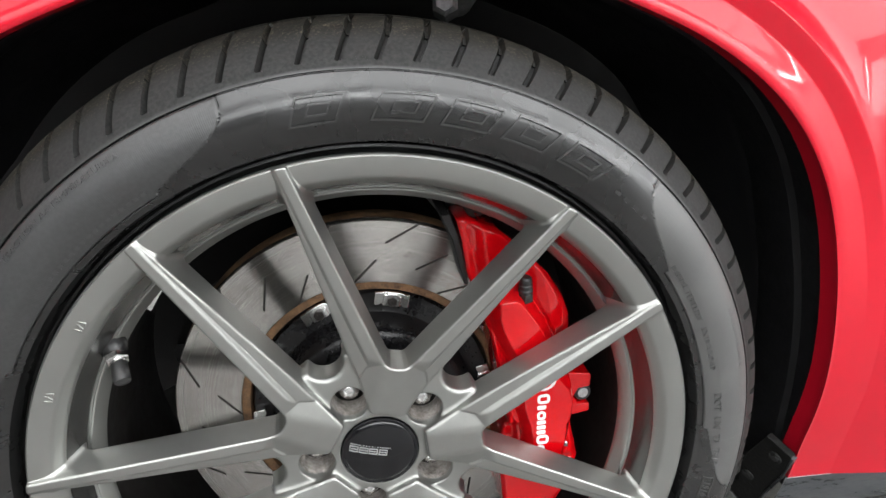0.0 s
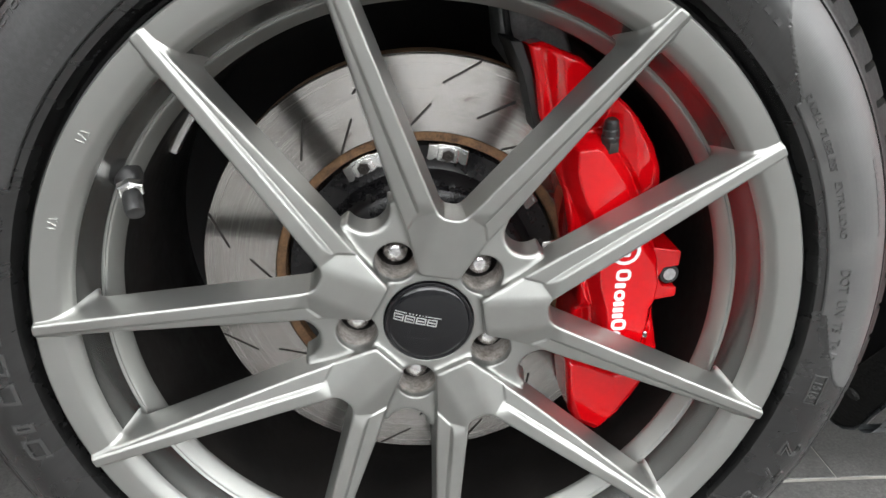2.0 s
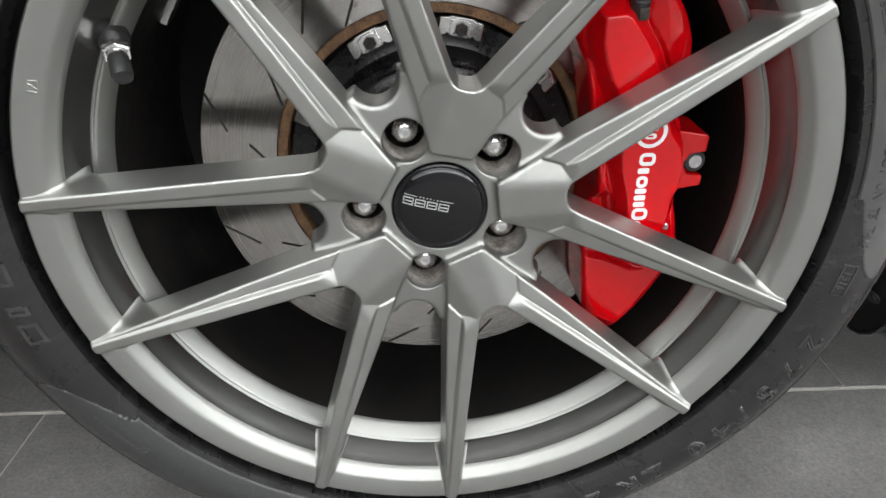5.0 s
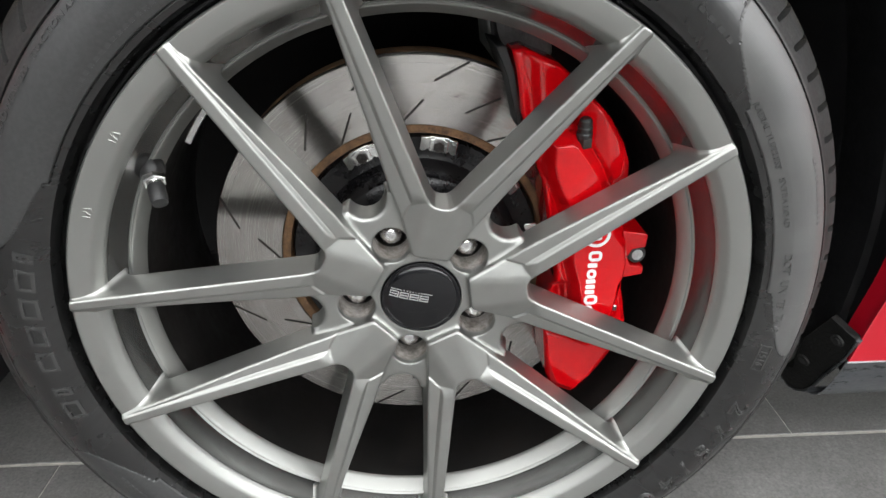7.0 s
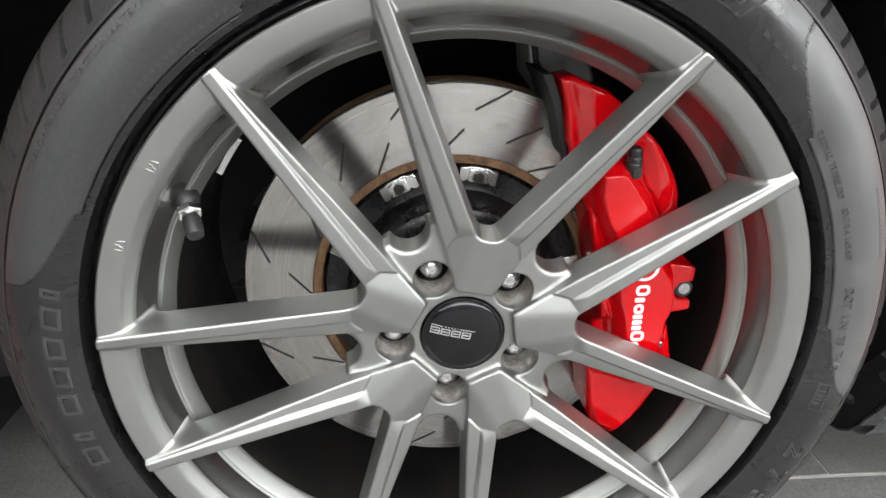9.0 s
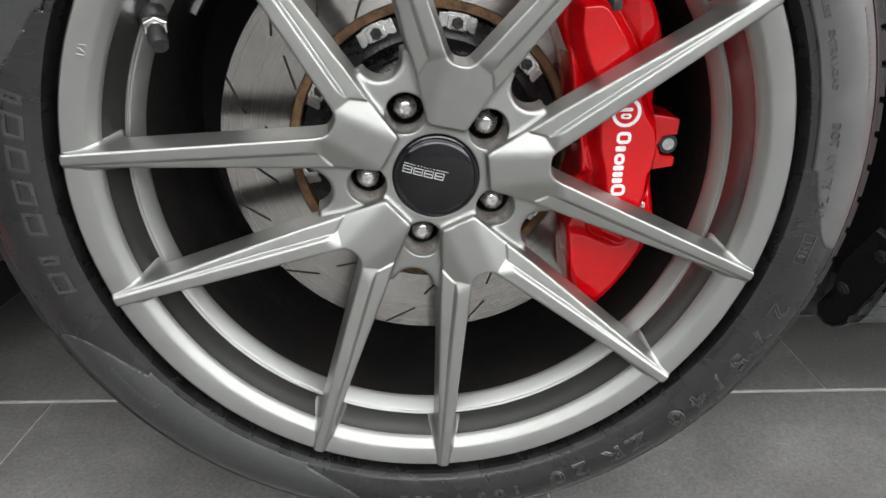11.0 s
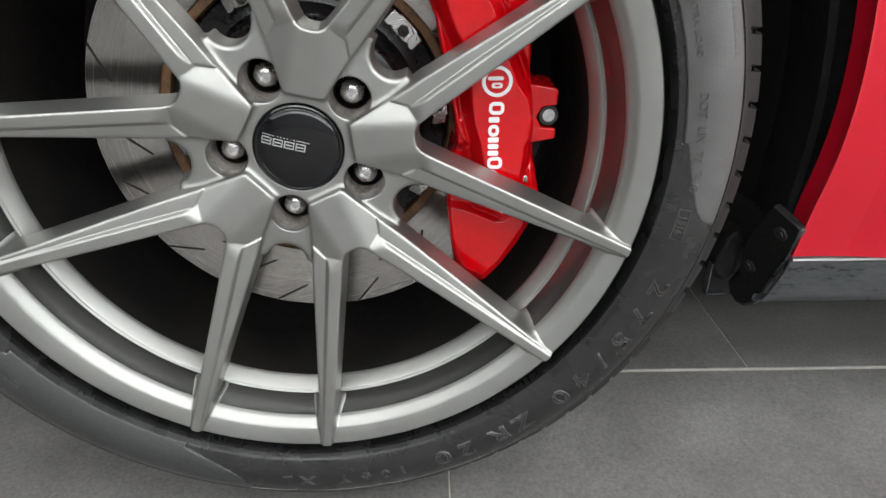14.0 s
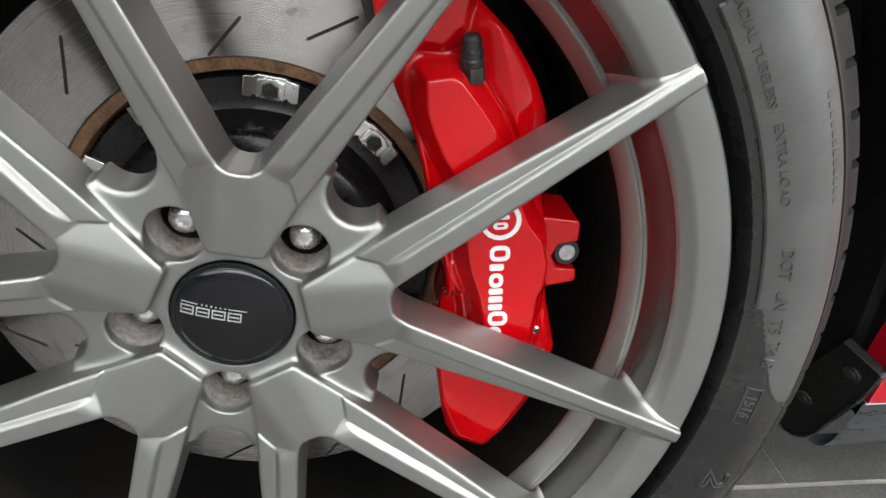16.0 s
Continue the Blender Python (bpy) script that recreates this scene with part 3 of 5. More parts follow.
def skin(name, field, origin, h, keep=None):
    """A mesh over the zero level of a field on a lattice (surface nets), shaded by the field's gradient."""
    f = field.astype(np.float32)
    neg = f < 0
    nx, ny, nz = f.shape
    cnt = np.zeros((nx - 1, ny - 1, nz - 1), np.int8)
    corners = [(a, b, c) for a in (0, 1) for b in (0, 1) for c in (0, 1)]
    for a, b, c in corners:
        cnt += neg[a:nx - 1 + a, b:ny - 1 + b, c:nz - 1 + c]
    active = (cnt > 0) & (cnt < 8)
    ci, cj, ck = np.nonzero(active)
    acc = np.zeros((len(ci), 3))
    num = np.zeros(len(ci))
    val = {q: f[ci + q[0], cj + q[1], ck + q[2]] for q in corners}
    for p in corners:
        for axis in range(3):
            if p[axis]:
                continue
            q = tuple(1 if k == axis else p[k] for k in range(3))
            a, b = val[p], val[q]
            m = (a < 0) != (b < 0)
            t = np.where(m, a / np.where(m, a - b, 1.0), 0.0)
            for k in range(3):
                acc[:, k] += np.where(m, p[k] + (t if k == axis else 0.0), 0.0)
            num += m
    place = acc / num[:, None] + np.stack([ci, cj, ck], 1)
    index = np.full(active.shape, -1, np.int64)
    index[ci, cj, ck] = np.arange(len(ci))
    quads = []
    for axis in range(3):
        s0, s1 = [slice(None)] * 3, [slice(None)] * 3
        s0[axis], s1[axis] = slice(0, -1), slice(1, None)
        cross = neg[tuple(s0)] != neg[tuple(s1)]
        e = np.stack(np.nonzero(cross), 1)
        b, c = (axis + 1) % 3, (axis + 2) % 3
        ok = (e[:, b] > 0) & (e[:, c] > 0) & (e[:, b] < f.shape[b] - 1) & (e[:, c] < f.shape[c] - 1)
        e = e[ok]
        ring = []
        for db, dc in ((1, 1), (0, 1), (0, 0), (1, 0)):
            q = e.copy()
            q[:, b] -= db
            q[:, c] -= dc
            ring.append(index[q[:, 0], q[:, 1], q[:, 2]])
        quad = np.stack(ring, 1)
        out = neg[tuple(e.T)]
        quad[~out] = quad[~out][:, ::-1]
        quads.append(quad)
    quads = np.concatenate(quads)
    # normals from the field's slope at each corner of the skin
    lo = np.clip(np.floor(place).astype(int), 1, np.array(f.shape) - 3)
    w = place - lo
    nor = np.zeros_like(place)
    for a, b, c in corners:
        k = lo + (a, b, c)
        wt = np.where(a, w[:, 0], 1 - w[:, 0]) * np.where(b, w[:, 1], 1 - w[:, 1]) * np.where(c, w[:, 2], 1 - w[:, 2])
        i0, i1, i2 = k.T
        g = np.stack([f[i0 + 1, i1, i2] - f[i0 - 1, i1, i2], f[i0, i1 + 1, i2] - f[i0, i1 - 1, i2], f[i0, i1, i2 + 1] - f[i0, i1, i2 - 1]], 1)
        nor += g * wt[:, None]
    nor /= np.linalg.norm(nor, axis=1, keepdims=True) + 1e-12
    place = place * h + np.array(origin)
    if keep is not None:
        quads = quads[keep(place)[quads].all(1)]
        used = np.unique(quads)
        back = np.full(len(place), -1, np.int64)
        back[used] = np.arange(len(used))
        place, nor, quads = place[used], nor[used], back[quads]
    me = bpy.data.meshes.new(name)
    me.vertices.add(len(place))
    me.vertices.foreach_set("co", place.astype(np.float32).ravel())
    me.loops.add(quads.size)
    me.loops.foreach_set("vertex_index", quads.astype(np.int32).ravel())
    me.polygons.add(len(quads))
    me.polygons.foreach_set("loop_start", np.arange(0, quads.size, 4, dtype=np.int32))
    me.update(calc_edges=True)
    me.validate()
    me.polygons.foreach_set("use_smooth", [True] * len(me.polygons))
    if len(me.vertices) == len(nor):
        me.normals_split_custom_set_from_vertices(nor.tolist())
    return me


LUG_R, LUG_HOLE = 0.0550, 0.0156
RIM_LIP = [(0.2590, 0.022), (0.2655, 0.014), (0.2674, 0.0100), (0.2676, 0.0062), (0.2671, 0.0044), (0.2658, 0.0035), (0.2640, 0.0037), (0.2580, 0.0052), (0.2522, 0.0067), (0.2505, 0.0075), (0.2490, 0.0090),
           (0.2472, 0.0112), (0.2458, 0.0128), (0.2446, 0.0148), (0.2438, 0.0172)]
RIM_WALL_LINE = [(0.2438, 0.0172), (0.2430, 0.0195), (0.2418, 0.0222), (0.2362, 0.0352), (0.2356, 0.0370)]
RIM_LEDGE = [(0.2356, 0.0370), (0.2351, 0.0381), (0.2343, 0.0388), (0.2335, 0.0384), (0.2329, 0.0387), (0.2321, 0.0396), (0.2272, 0.0492), (0.2264, 0.0506), (0.2260, 0.0525)]


def ridge_line(u):
    """Depth of the spoke's front along its axis."""
    return 0.0205 - 0.133 * (u - 0.0905)


def spoke_field(u, v, y):
    """One forked spoke: a pad that splits into two arms, each with a flat ridge, a groove and a lower plate beside it. u runs outwards along the axis, v across, y inwards."""
    v = np.abs(v)
    line = ridge_line(u)
    out_b = -0.4971 * (u - 0.091) + 0.8678 * (v - 0.0225)
    out_e = 0.328 * (u - 0.0737) + 0.945 * (v - 0.0285)
    along = 0.8678 * (u - 0.088) + 0.4971 * (v - 0.020)
    facet = line + 0.36 * (v - 0.0130 + 0.0534 * (u - 0.0437)) - 0.55 * np.maximum(along, 0.0)
    crown = soft_max(line, facet, 0.0016)
    fall = line - 0.0004 + 1.7 * np.minimum(out_b, out_e + 0.001)
    base = soft_max(crown, fall, 0.0016)
    share = np.clip((0.262 - u) / 0.12, 0.0, 1.0)
    level = line + 0.0034 * share + 0.10 * np.maximum(out_b, 0.0)
    plate = soft_max(level, level + 2.4 * np.maximum(0.0030 * (0.35 + 0.65 * share) - out_b, -0.004 - out_e), 0.0010)
    plate = soft_max(plate, level + 2.4 * (0.0006 - out_e), 0.0010)
    top = soft_min(base, plate, 0.0008)
    arm_in, arm_out = (0.2693, 0.1166), (0.2640, 0.1219)
    plan = [(0.0410, 0.0), (0.0412, 0.0138), (0.0432, 0.0158), (0.0737, 0.0292), (0.1000, 0.0428), arm_out, arm_in, (0.0955, 0.0126), (0.0915, 0.0096), (0.0892, 0.0056), (0.0886, 0.0)]
    side = polygon_distance(u, v, plan, True)
    flare = 0.06 + 0.08 * np.clip((u - 0.075) / 0.02, 0, 1)
    deep = np.maximum(y - top, 0.0)
    wall = (side - flare * deep) * 0.985
    f = soft_max((top - y) * 0.93, wall, 0.0021)
    f = soft_max(f, y - (line + 0.0285), 0.003)
    r = np.hypot(u, v)
    f = soft_max(f, r - 0.2672, 0.0020)
    # the lug wells are bored behind the pad's edge
    q = radians(36.0)
    bore = np.hypot(u - LUG_R * math.cos(q), v - LUG_R * math.sin(q)) - LUG_HOLE
    return np.maximum(f, np.minimum(-bore, y - 0.0315))


def rim_field(r, ys):
    """The rim's section at radii r (u, 1, v) and depths ys."""
    pts = RIM_LIP[3:] + RIM_WALL_LINE[1:] + RIM_LEDGE[1:] + [(0.2760, 0.0525), (0.2760, 0.0062)]
    rs = np.arange(0.15, 0.30, 0.0004)
    table = polygon_distance(np.repeat(rs[:, None], len(ys), 1), np.repeat(ys[None, :], len(rs), 0), pts)
    k = np.clip((r[:, 0, :] - rs[0]) / 0.0004, 0, len(rs) - 1.001)
    i = k.astype(int)
    t = (k - i).astype(np.float32)[..., None]
    return (table[i] * (1 - t) + table[i + 1] * t).transpose(0, 2, 1)


def lattice(x0, x1, y0, y1, z0, z1, h):
    xs, ys, zs = (np.arange(a, b, h).astype(np.float32) for a, b in ((x0, x1), (y0, y1), (z0, z1)))
    x, z = np.meshgrid(xs, zs, indexing="ij")
    return x[:, None, :], ys[None, :, None], z[:, None, :], ys


def wheel_barrel():
    """The rim: face lip, wall, ledge and the shell behind."""
    w = part("wheel", revolve(RIM_LIP, 256), RIM, CAR, "grey ten-spoke alloy wheel with a black tyre", smooth=40)
    part("barrel_wall", revolve(RIM_WALL_LINE, 256), RIM_WALL, w, "glossy wall inside the lip, darkened for the dark it reflects", smooth=40)
    part("barrel_ledge", revolve(RIM_LEDGE, 256), RIM, w, "stepped grey ledge", smooth=40)
    w.location = (0, 0, HZ)
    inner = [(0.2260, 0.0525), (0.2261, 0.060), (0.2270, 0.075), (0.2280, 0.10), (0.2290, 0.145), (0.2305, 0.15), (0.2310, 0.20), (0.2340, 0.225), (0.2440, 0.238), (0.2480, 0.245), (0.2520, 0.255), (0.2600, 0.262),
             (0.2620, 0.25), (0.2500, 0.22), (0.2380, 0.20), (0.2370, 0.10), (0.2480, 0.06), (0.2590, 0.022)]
    part("barrel_shell", revolve(inner, 192), BARREL, w, "near-black inner shell", smooth=40)
    return w


WHEEL = wheel_barrel()
V_AXIS = [78.2 + 72 * k for k in range(5)]
LUG_AXIS = [42.2 + 72 * k for k in range(5)]


def spoke_mesh():
    """One spoke with its arms run into the rim."""
    h = 0.00078
    u, y, v, ys = lattice(0.0385, 0.2705, -0.004, 0.064, -0.1225, 0.1225, h)
    arm = spoke_field(u, v, y)
    r = np.hypot(u, v)
    k = np.interp(r, [0.238, 0.250, 0.258], [0.0085, 0.0060, 0.0025]).astype(np.float32)
    f = np.where(arm < 0.030, soft_min(arm, rim_field(r, ys) + 0.0006, k), arm)

    def keep(p):
        r, w = np.hypot(p[:, 0], p[:, 2]), np.abs(p[:, 2])
        off = polygon_distance(p[:, 0], w, [(0.09, 0.01), (0.1000, 0.0428), (0.2640, 0.1219), (0.2693, 0.1166)])
        return (r < 0.2674) & ((r < 0.2205) | (off < 0.016))
    return skin("spoke", f, (0.0385, -0.004, -0.1225), h, keep)


def spokes():
    me = spoke_mesh()
    me.materials.append(RIM_FACE)
    for a in V_AXIS:
        ob = new("spoke", me)
        ob.parent = WHEEL
        ob.rotation_euler = (0, radians(-a), 0)


spokes()


def hub_mesh():
    """The centre behind the pads: five lobes, scooped between the arms, with bored lug holes and a seat for the cap."""
    h = 0.0008
    x, y, z, ys = lattice(-0.104, 0.104, 0.027, 0.066, -0.104, 0.104, h)
    r, a = np.hypot(x, z), np.degrees(np.arctan2(z, x))
    q = np.radians((a - LUG_AXIS[0] + 36) % 72 - 36)
    lu, lv = r * np.cos(q), np.abs(r * np.sin(q))
    q = np.radians((a - V_AXIS[0] + 36) % 72 - 36)
    su, sv = r * np.cos(q), np.abs(r * np.sin(q))
    scoop = 0.0172 - np.hypot(lu - 0.1006, lv)
    plan = soft_max(r - 0.0985, scoop, 0.002)
    plan = soft_max(plan, np.minimum(su - 0.0850, 0.024 - sv), 0.002)
    front = 0.0355 + 0.03 * np.maximum(r - 0.060, 0.0)
    f = soft_max((front - y) + 0 * plan, plan - 0.10 * np.maximum(y - front, 0.0), 0.0042)
    f = soft_max(f, y - 0.060, 0.003)
    pads = spoke_field(su, sv, y) + 0.0006
    f = np.where(pads < 0.02, soft_min(f, pads, 0.0050), f)
    bore = np.hypot(lu - LUG_R, lv) - LUG_HOLE
    f = soft_max(f, -bore, 0.0012)
    f = soft_max(f, 0.0339 - r, 0.0014)

    def keep(p):
        r, a = np.hypot(p[:, 0], p[:, 2]), np.degrees(np.arctan2(p[:, 2], p[:, 0]))
        q = np.radians((a - V_AXIS[0] + 36) % 72 - 36)
        deep = spoke_field((r * np.cos(q)).astype(np.float32), (r * np.sin(q)).astype(np.float32), p[:, 1].astype(np.float32))
        return (deep > -0.0025) & (r < 0.1025)
    return skin("hub", f, (-0.104, 0.027, -0.104), h, keep)


def hub_plate():
    me = hub_mesh()
    me.materials.append(RIM)
    ob = new("hub", me)
    ob.parent = WHEEL
    tagged(ob, "grey cast wheel centre with five lug holes")
    for a in LUG_AXIS:
        c = polar(LUG_R, a)
        b2 = bmesh.new()
        rings = []
        for r, y in ((0.01575, 0.0385), (0.0154, 0.050), (0.0150, 0.0640)):
            rings.append([b2.verts.new(c + polar(r, 9 * k, y)) for k in range(40)])
        for p, q in zip(rings, rings[1:]):
            for k in range(40):
                b2.faces.new((p[k], p[(k + 1) % 40], q[(k + 1) % 40], q[k]))
        well = part("lug_well", b2, LUGHOLE, WHEEL, "brake-dusted lug hole")
        # the hole's floor in dark steel stands in for shade deep inside
        b2 = bmesh.new()
        rings = [[b2.verts.new(c + polar(r, 9 * k, y)) for k in range(40)] for r, y in ((0.0150, 0.0640), (0.0142, 0.0720), (0.0125, 0.0765), (0.006, 0.0775))]
        for p, q in zip(rings, rings[1:]):
            for k in range(40):
                b2.faces.new((p[k], p[(k + 1) % 40], q[(k + 1) % 40], q[k]))
        b2.faces.new(rings[-1])
        part("lug_seat", b2, DARK_STEEL, well, "nut seat, dark for the shade in the hole")


hub_plate()


def lug_nuts():
    first = None
    for a in LUG_AXIS:
        c = polar(LUG_R + 0.0004, a)
        if first is None:
            m = pose(0, 0.0772, 0, 90, 0, 0)
            bm = lathe([(0.0118, 0.0), (0.0118, 0.004), (0.0095, 0.007), (0.0093, 0.0172), (0.0090, 0.0200), (0.0080, 0.0222), (0.0062, 0.0238), (0.0036, 0.0248), (0.0010, 0.0250)], 24, m)
            lathe([(0.0106, 0.004), (0.0105, 0.0160), (0.0094, 0.0190)], 6, m, bm)
            ob = first = part("lug_nut", bm, CHROME, WHEEL, "chrome domed lug nut", smooth=40)
        else:
            ob = new("lug_nut", first.data)
            ob.parent = WHEEL
            tagged(ob, "chrome domed lug nut")
        ob.location = c
        ob.rotation_euler = (0, radians(a * 1.7), 0)


lug_nuts()


def centre_cap():
    prof = [(0.0334, 0.0430), (0.0334, 0.0350), (0.0330, 0.0338), (0.0320, 0.0334), (0.0312, 0.0337), (0.0306, 0.0339), (0.0298, 0.0332), (0.0270, 0.0322), (0.0200, 0.0309), (0.0120, 0.0302), (0.0050, 0.0299), (0.0008, 0.0298)]
    bm = revolve(prof, 96)
    bm.verts.ensure_lookup_table()
    bm.faces.new(bm.verts[-96:])
    cap = part("centre_cap", bm, CAP, WHEEL, "glossy black domed centre cap with silver marks", smooth=40)

    def mark(name, cx, cz, sx, sz, turn, hollow=False):
        b = bmesh.new()
        m = pose(cx, 0, cz, 0, turn, 0)
        if hollow:
            th = 0.0008
            for dx, dz, wx, wz in ((0, sz / 2 - th / 2, sx, th), (0, -sz / 2 + th / 2, sx, th), (sx / 2 - th / 2, 0, th, sz - 2 * th), (-sx / 2 + th / 2, 0, th, sz - 2 * th)):
                box(b, m @ pose(dx, 0, dz), wx, 0.0003, wz)
        else:
            box(b, m, sx, 0.0003, sz)
        for v in b.verts:
            r = math.hypot(v.co.x, v.co.z)
            v.co.y += lerp_table([(0.0, 0.0298), (0.012, 0.0302), (0.02, 0.0309), (0.027, 0.0322), (0.031, 0.0336)], r) - 0.0002
        part(name, b, SILVER_PRINT, WHEEL, "silver printed mark")

    turn = 14.0
    ux, uz = math.cos(radians(turn)), -math.sin(radians(turn))
    for k in range(4):
        o = -0.0128 + 0.0085 * k
        mark("cap_mark", -0.0100 + ux * o, 0.0050 + uz * o, 0.0074, 0.0056, turn, True)
        mark("cap_mark", -0.0100 + ux * o, 0.0050 + uz * o, 0.0050, 0.0009, turn)
    mark("cap_mark", -0.0205, 0.0122, 0.009, 0.0005, turn)
    mark("cap_mark", 0.0045, 0.0061, 0.010, 0.0005, turn)
    for k in range(6):
        mark("cap_mark", -0.0138 + 0.0024 * k, 0.0106 - 0.0006 * k, 0.0009, 0.0009, turn)


centre_cap()


def valve():
    base, tip = Vector((-0.1985, 0.0425, 0.1215)), Vector((-0.1895, 0.0215, 0.1060))
    way = tip - base
    m = axis_pose(base, way)
    part("valve_stem", lathe([(0.0094, -0.005), (0.0100, 0.0010), (0.0094, 0.0050), (0.0070, 0.0082), (0.0062, 0.010)], 28, m), RUBBER_CAP, WHEEL, "tyre valve with a rubber foot and black cap")
    bm = lathe([(0.0084, 0.0090), (0.0090, 0.0100), (0.0090, 0.0138), (0.0080, 0.0148)], 6, m)
    lathe([(0.0060, 0.0142), (0.0056, 0.0190)], 24, m, bm)
    part("valve_nut", bm, ZINC, WHEEL, "bright hexagonal valve nut")
    part("valve_cap", lathe([(0.0060, 0.0172), (0.0063, 0.0182), (0.0063, 0.0300), (0.0056, 0.0330), (0.0036, 0.0336)], 24, m), RUBBER_CAP, WHEEL, "small black valve cap")


valve()


def rim_marks():
    """Raised casting marks on the lip, and the balance weight stuck inside the barrel."""
    for a0, r0 in ((156.4, 0.2565), (142.3, 0.2565)):
        for k in range(3):
            b = bmesh.new()
            a = a0 + (k - 1) * 0.75
            c = polar(r0, a, 0.0055)
            box(b, Matrix.Translation(c) @ pose(0, 0, 0, 0, -a + (-18, 14, -10)[k], 0), 0.0066, 0.0012, 0.0013)
            box(b, Matrix.Translation(c + polar(0.0026 * (k - 1), a)) @ pose(0, 0, 0, 0, -a + 60, 0), 0.0030, 0.0012, 0.0011)
            part("casting_mark", b, RIM, WHEEL, bevel=0.0004)
    b = bmesh.new()
    cols = []
    for k in range(9):
        a = 140.0 + 9.0 * k / 8
        cols.append([b.verts.new(polar(r, a, y)) for r, y in ((0.2285, 0.118), (0.2238, 0.1185), (0.2238, 0.1315), (0.2285, 0.132))])
    for p, q in zip(cols, cols[1:]):
        for k in range(3):
            b.faces.new((p[k], p[k + 1], q[k + 1], q[k]))
    b.faces.new(cols[0])
    b.faces.new(cols[-1])
    part("balance_weight", b, ZINC, WHEEL, "silver stick-on balance weight")


rim_marks()

# ---- tyre ----
SIDE = [(0.2600, 0.0225), (0.2655, 0.0170), (0.2681, 0.0085), (0.2688, 0.0135), (0.2702, 0.0158), (0.2722, 0.0162), (0.2730, 0.0172), (0.2738, 0.0160), (0.2746, 0.0130), (0.2752, 0.0082), (0.2758, 0.0045),
        (0.2766, 0.0018), (0.2795, 0.0004), (0.2820, -0.0012), (0.2850, -0.0026), (0.2880, -0.0038), (0.2910, -0.0049), (0.2940, -0.0057), (0.2970, -0.0061), (0.3000, -0.0062), (0.3030, -0.0060),
        (0.3060, -0.0055), (0.3090, -0.0047), (0.3120, -0.0036), (0.3150, -0.0022), (0.3180, -0.0005), (0.3205, 0.0010), (0.3222, 0.0020), (0.3227, 0.0033), (0.3234, 0.0034), (0.3239, 0.0030),
        (0.3260, 0.0042), (0.3290, 0.0064), (0.3320, 0.0088), (0.3350, 0.0116), (0.3380, 0.0147), (0.3410, 0.0182), (0.3438, 0.0220), (0.3465, 0.0262), (0.3490, 0.0308), (0.3512, 0.0358),
        (0.3530, 0.0412), (0.3545, 0.0470), (0.3556, 0.0530), (0.3564, 0.0590), (0.3570, 0.0640)]


def side_y(r):
    return lerp_table(SIDE, r)


PANELS = [(-10.0, 47.0), (106.0, 165.0), (200.5, 257.0)]


def in_panel(a, r):
    """1 on the fine-ribbed panels of the sidewall, 0 on the smooth lettered fields."""
    if r < 0.2815 or r > 0.3224:
        return 0.0
    t = min(1.0, max(0.0, (0.3215 - r) / 0.037))
    cut = 2.0 + 12.0 * t ** 3.0
    for lo, hi in PANELS:
        for s in (0, 360):
            if lo + cut - 2.0 < a - s < hi - cut + 2.0:
                return 1.0
    return 0.0


def panel_margin(a, r):
    """How far inside a panel the spot lies, in millimetres, held between -1 and 1."""
    if r < 0.280 or r > 0.3232:
        return -1.0
    t = min(1.0, max(0.0, (0.3215 - r) / 0.037))
    cut = 12.0 * t ** 3.0
    best = -1.0
    for lo, hi in PANELS:
        for w in (0, 360):
            side = min(a - w - lo - cut, hi - cut - a + w) * 5.2
            best = max(best, min(side, (r - 0.2815) * 1000, (0.3223 - r) * 1000, 1.0))
    return max(-1.0, best)


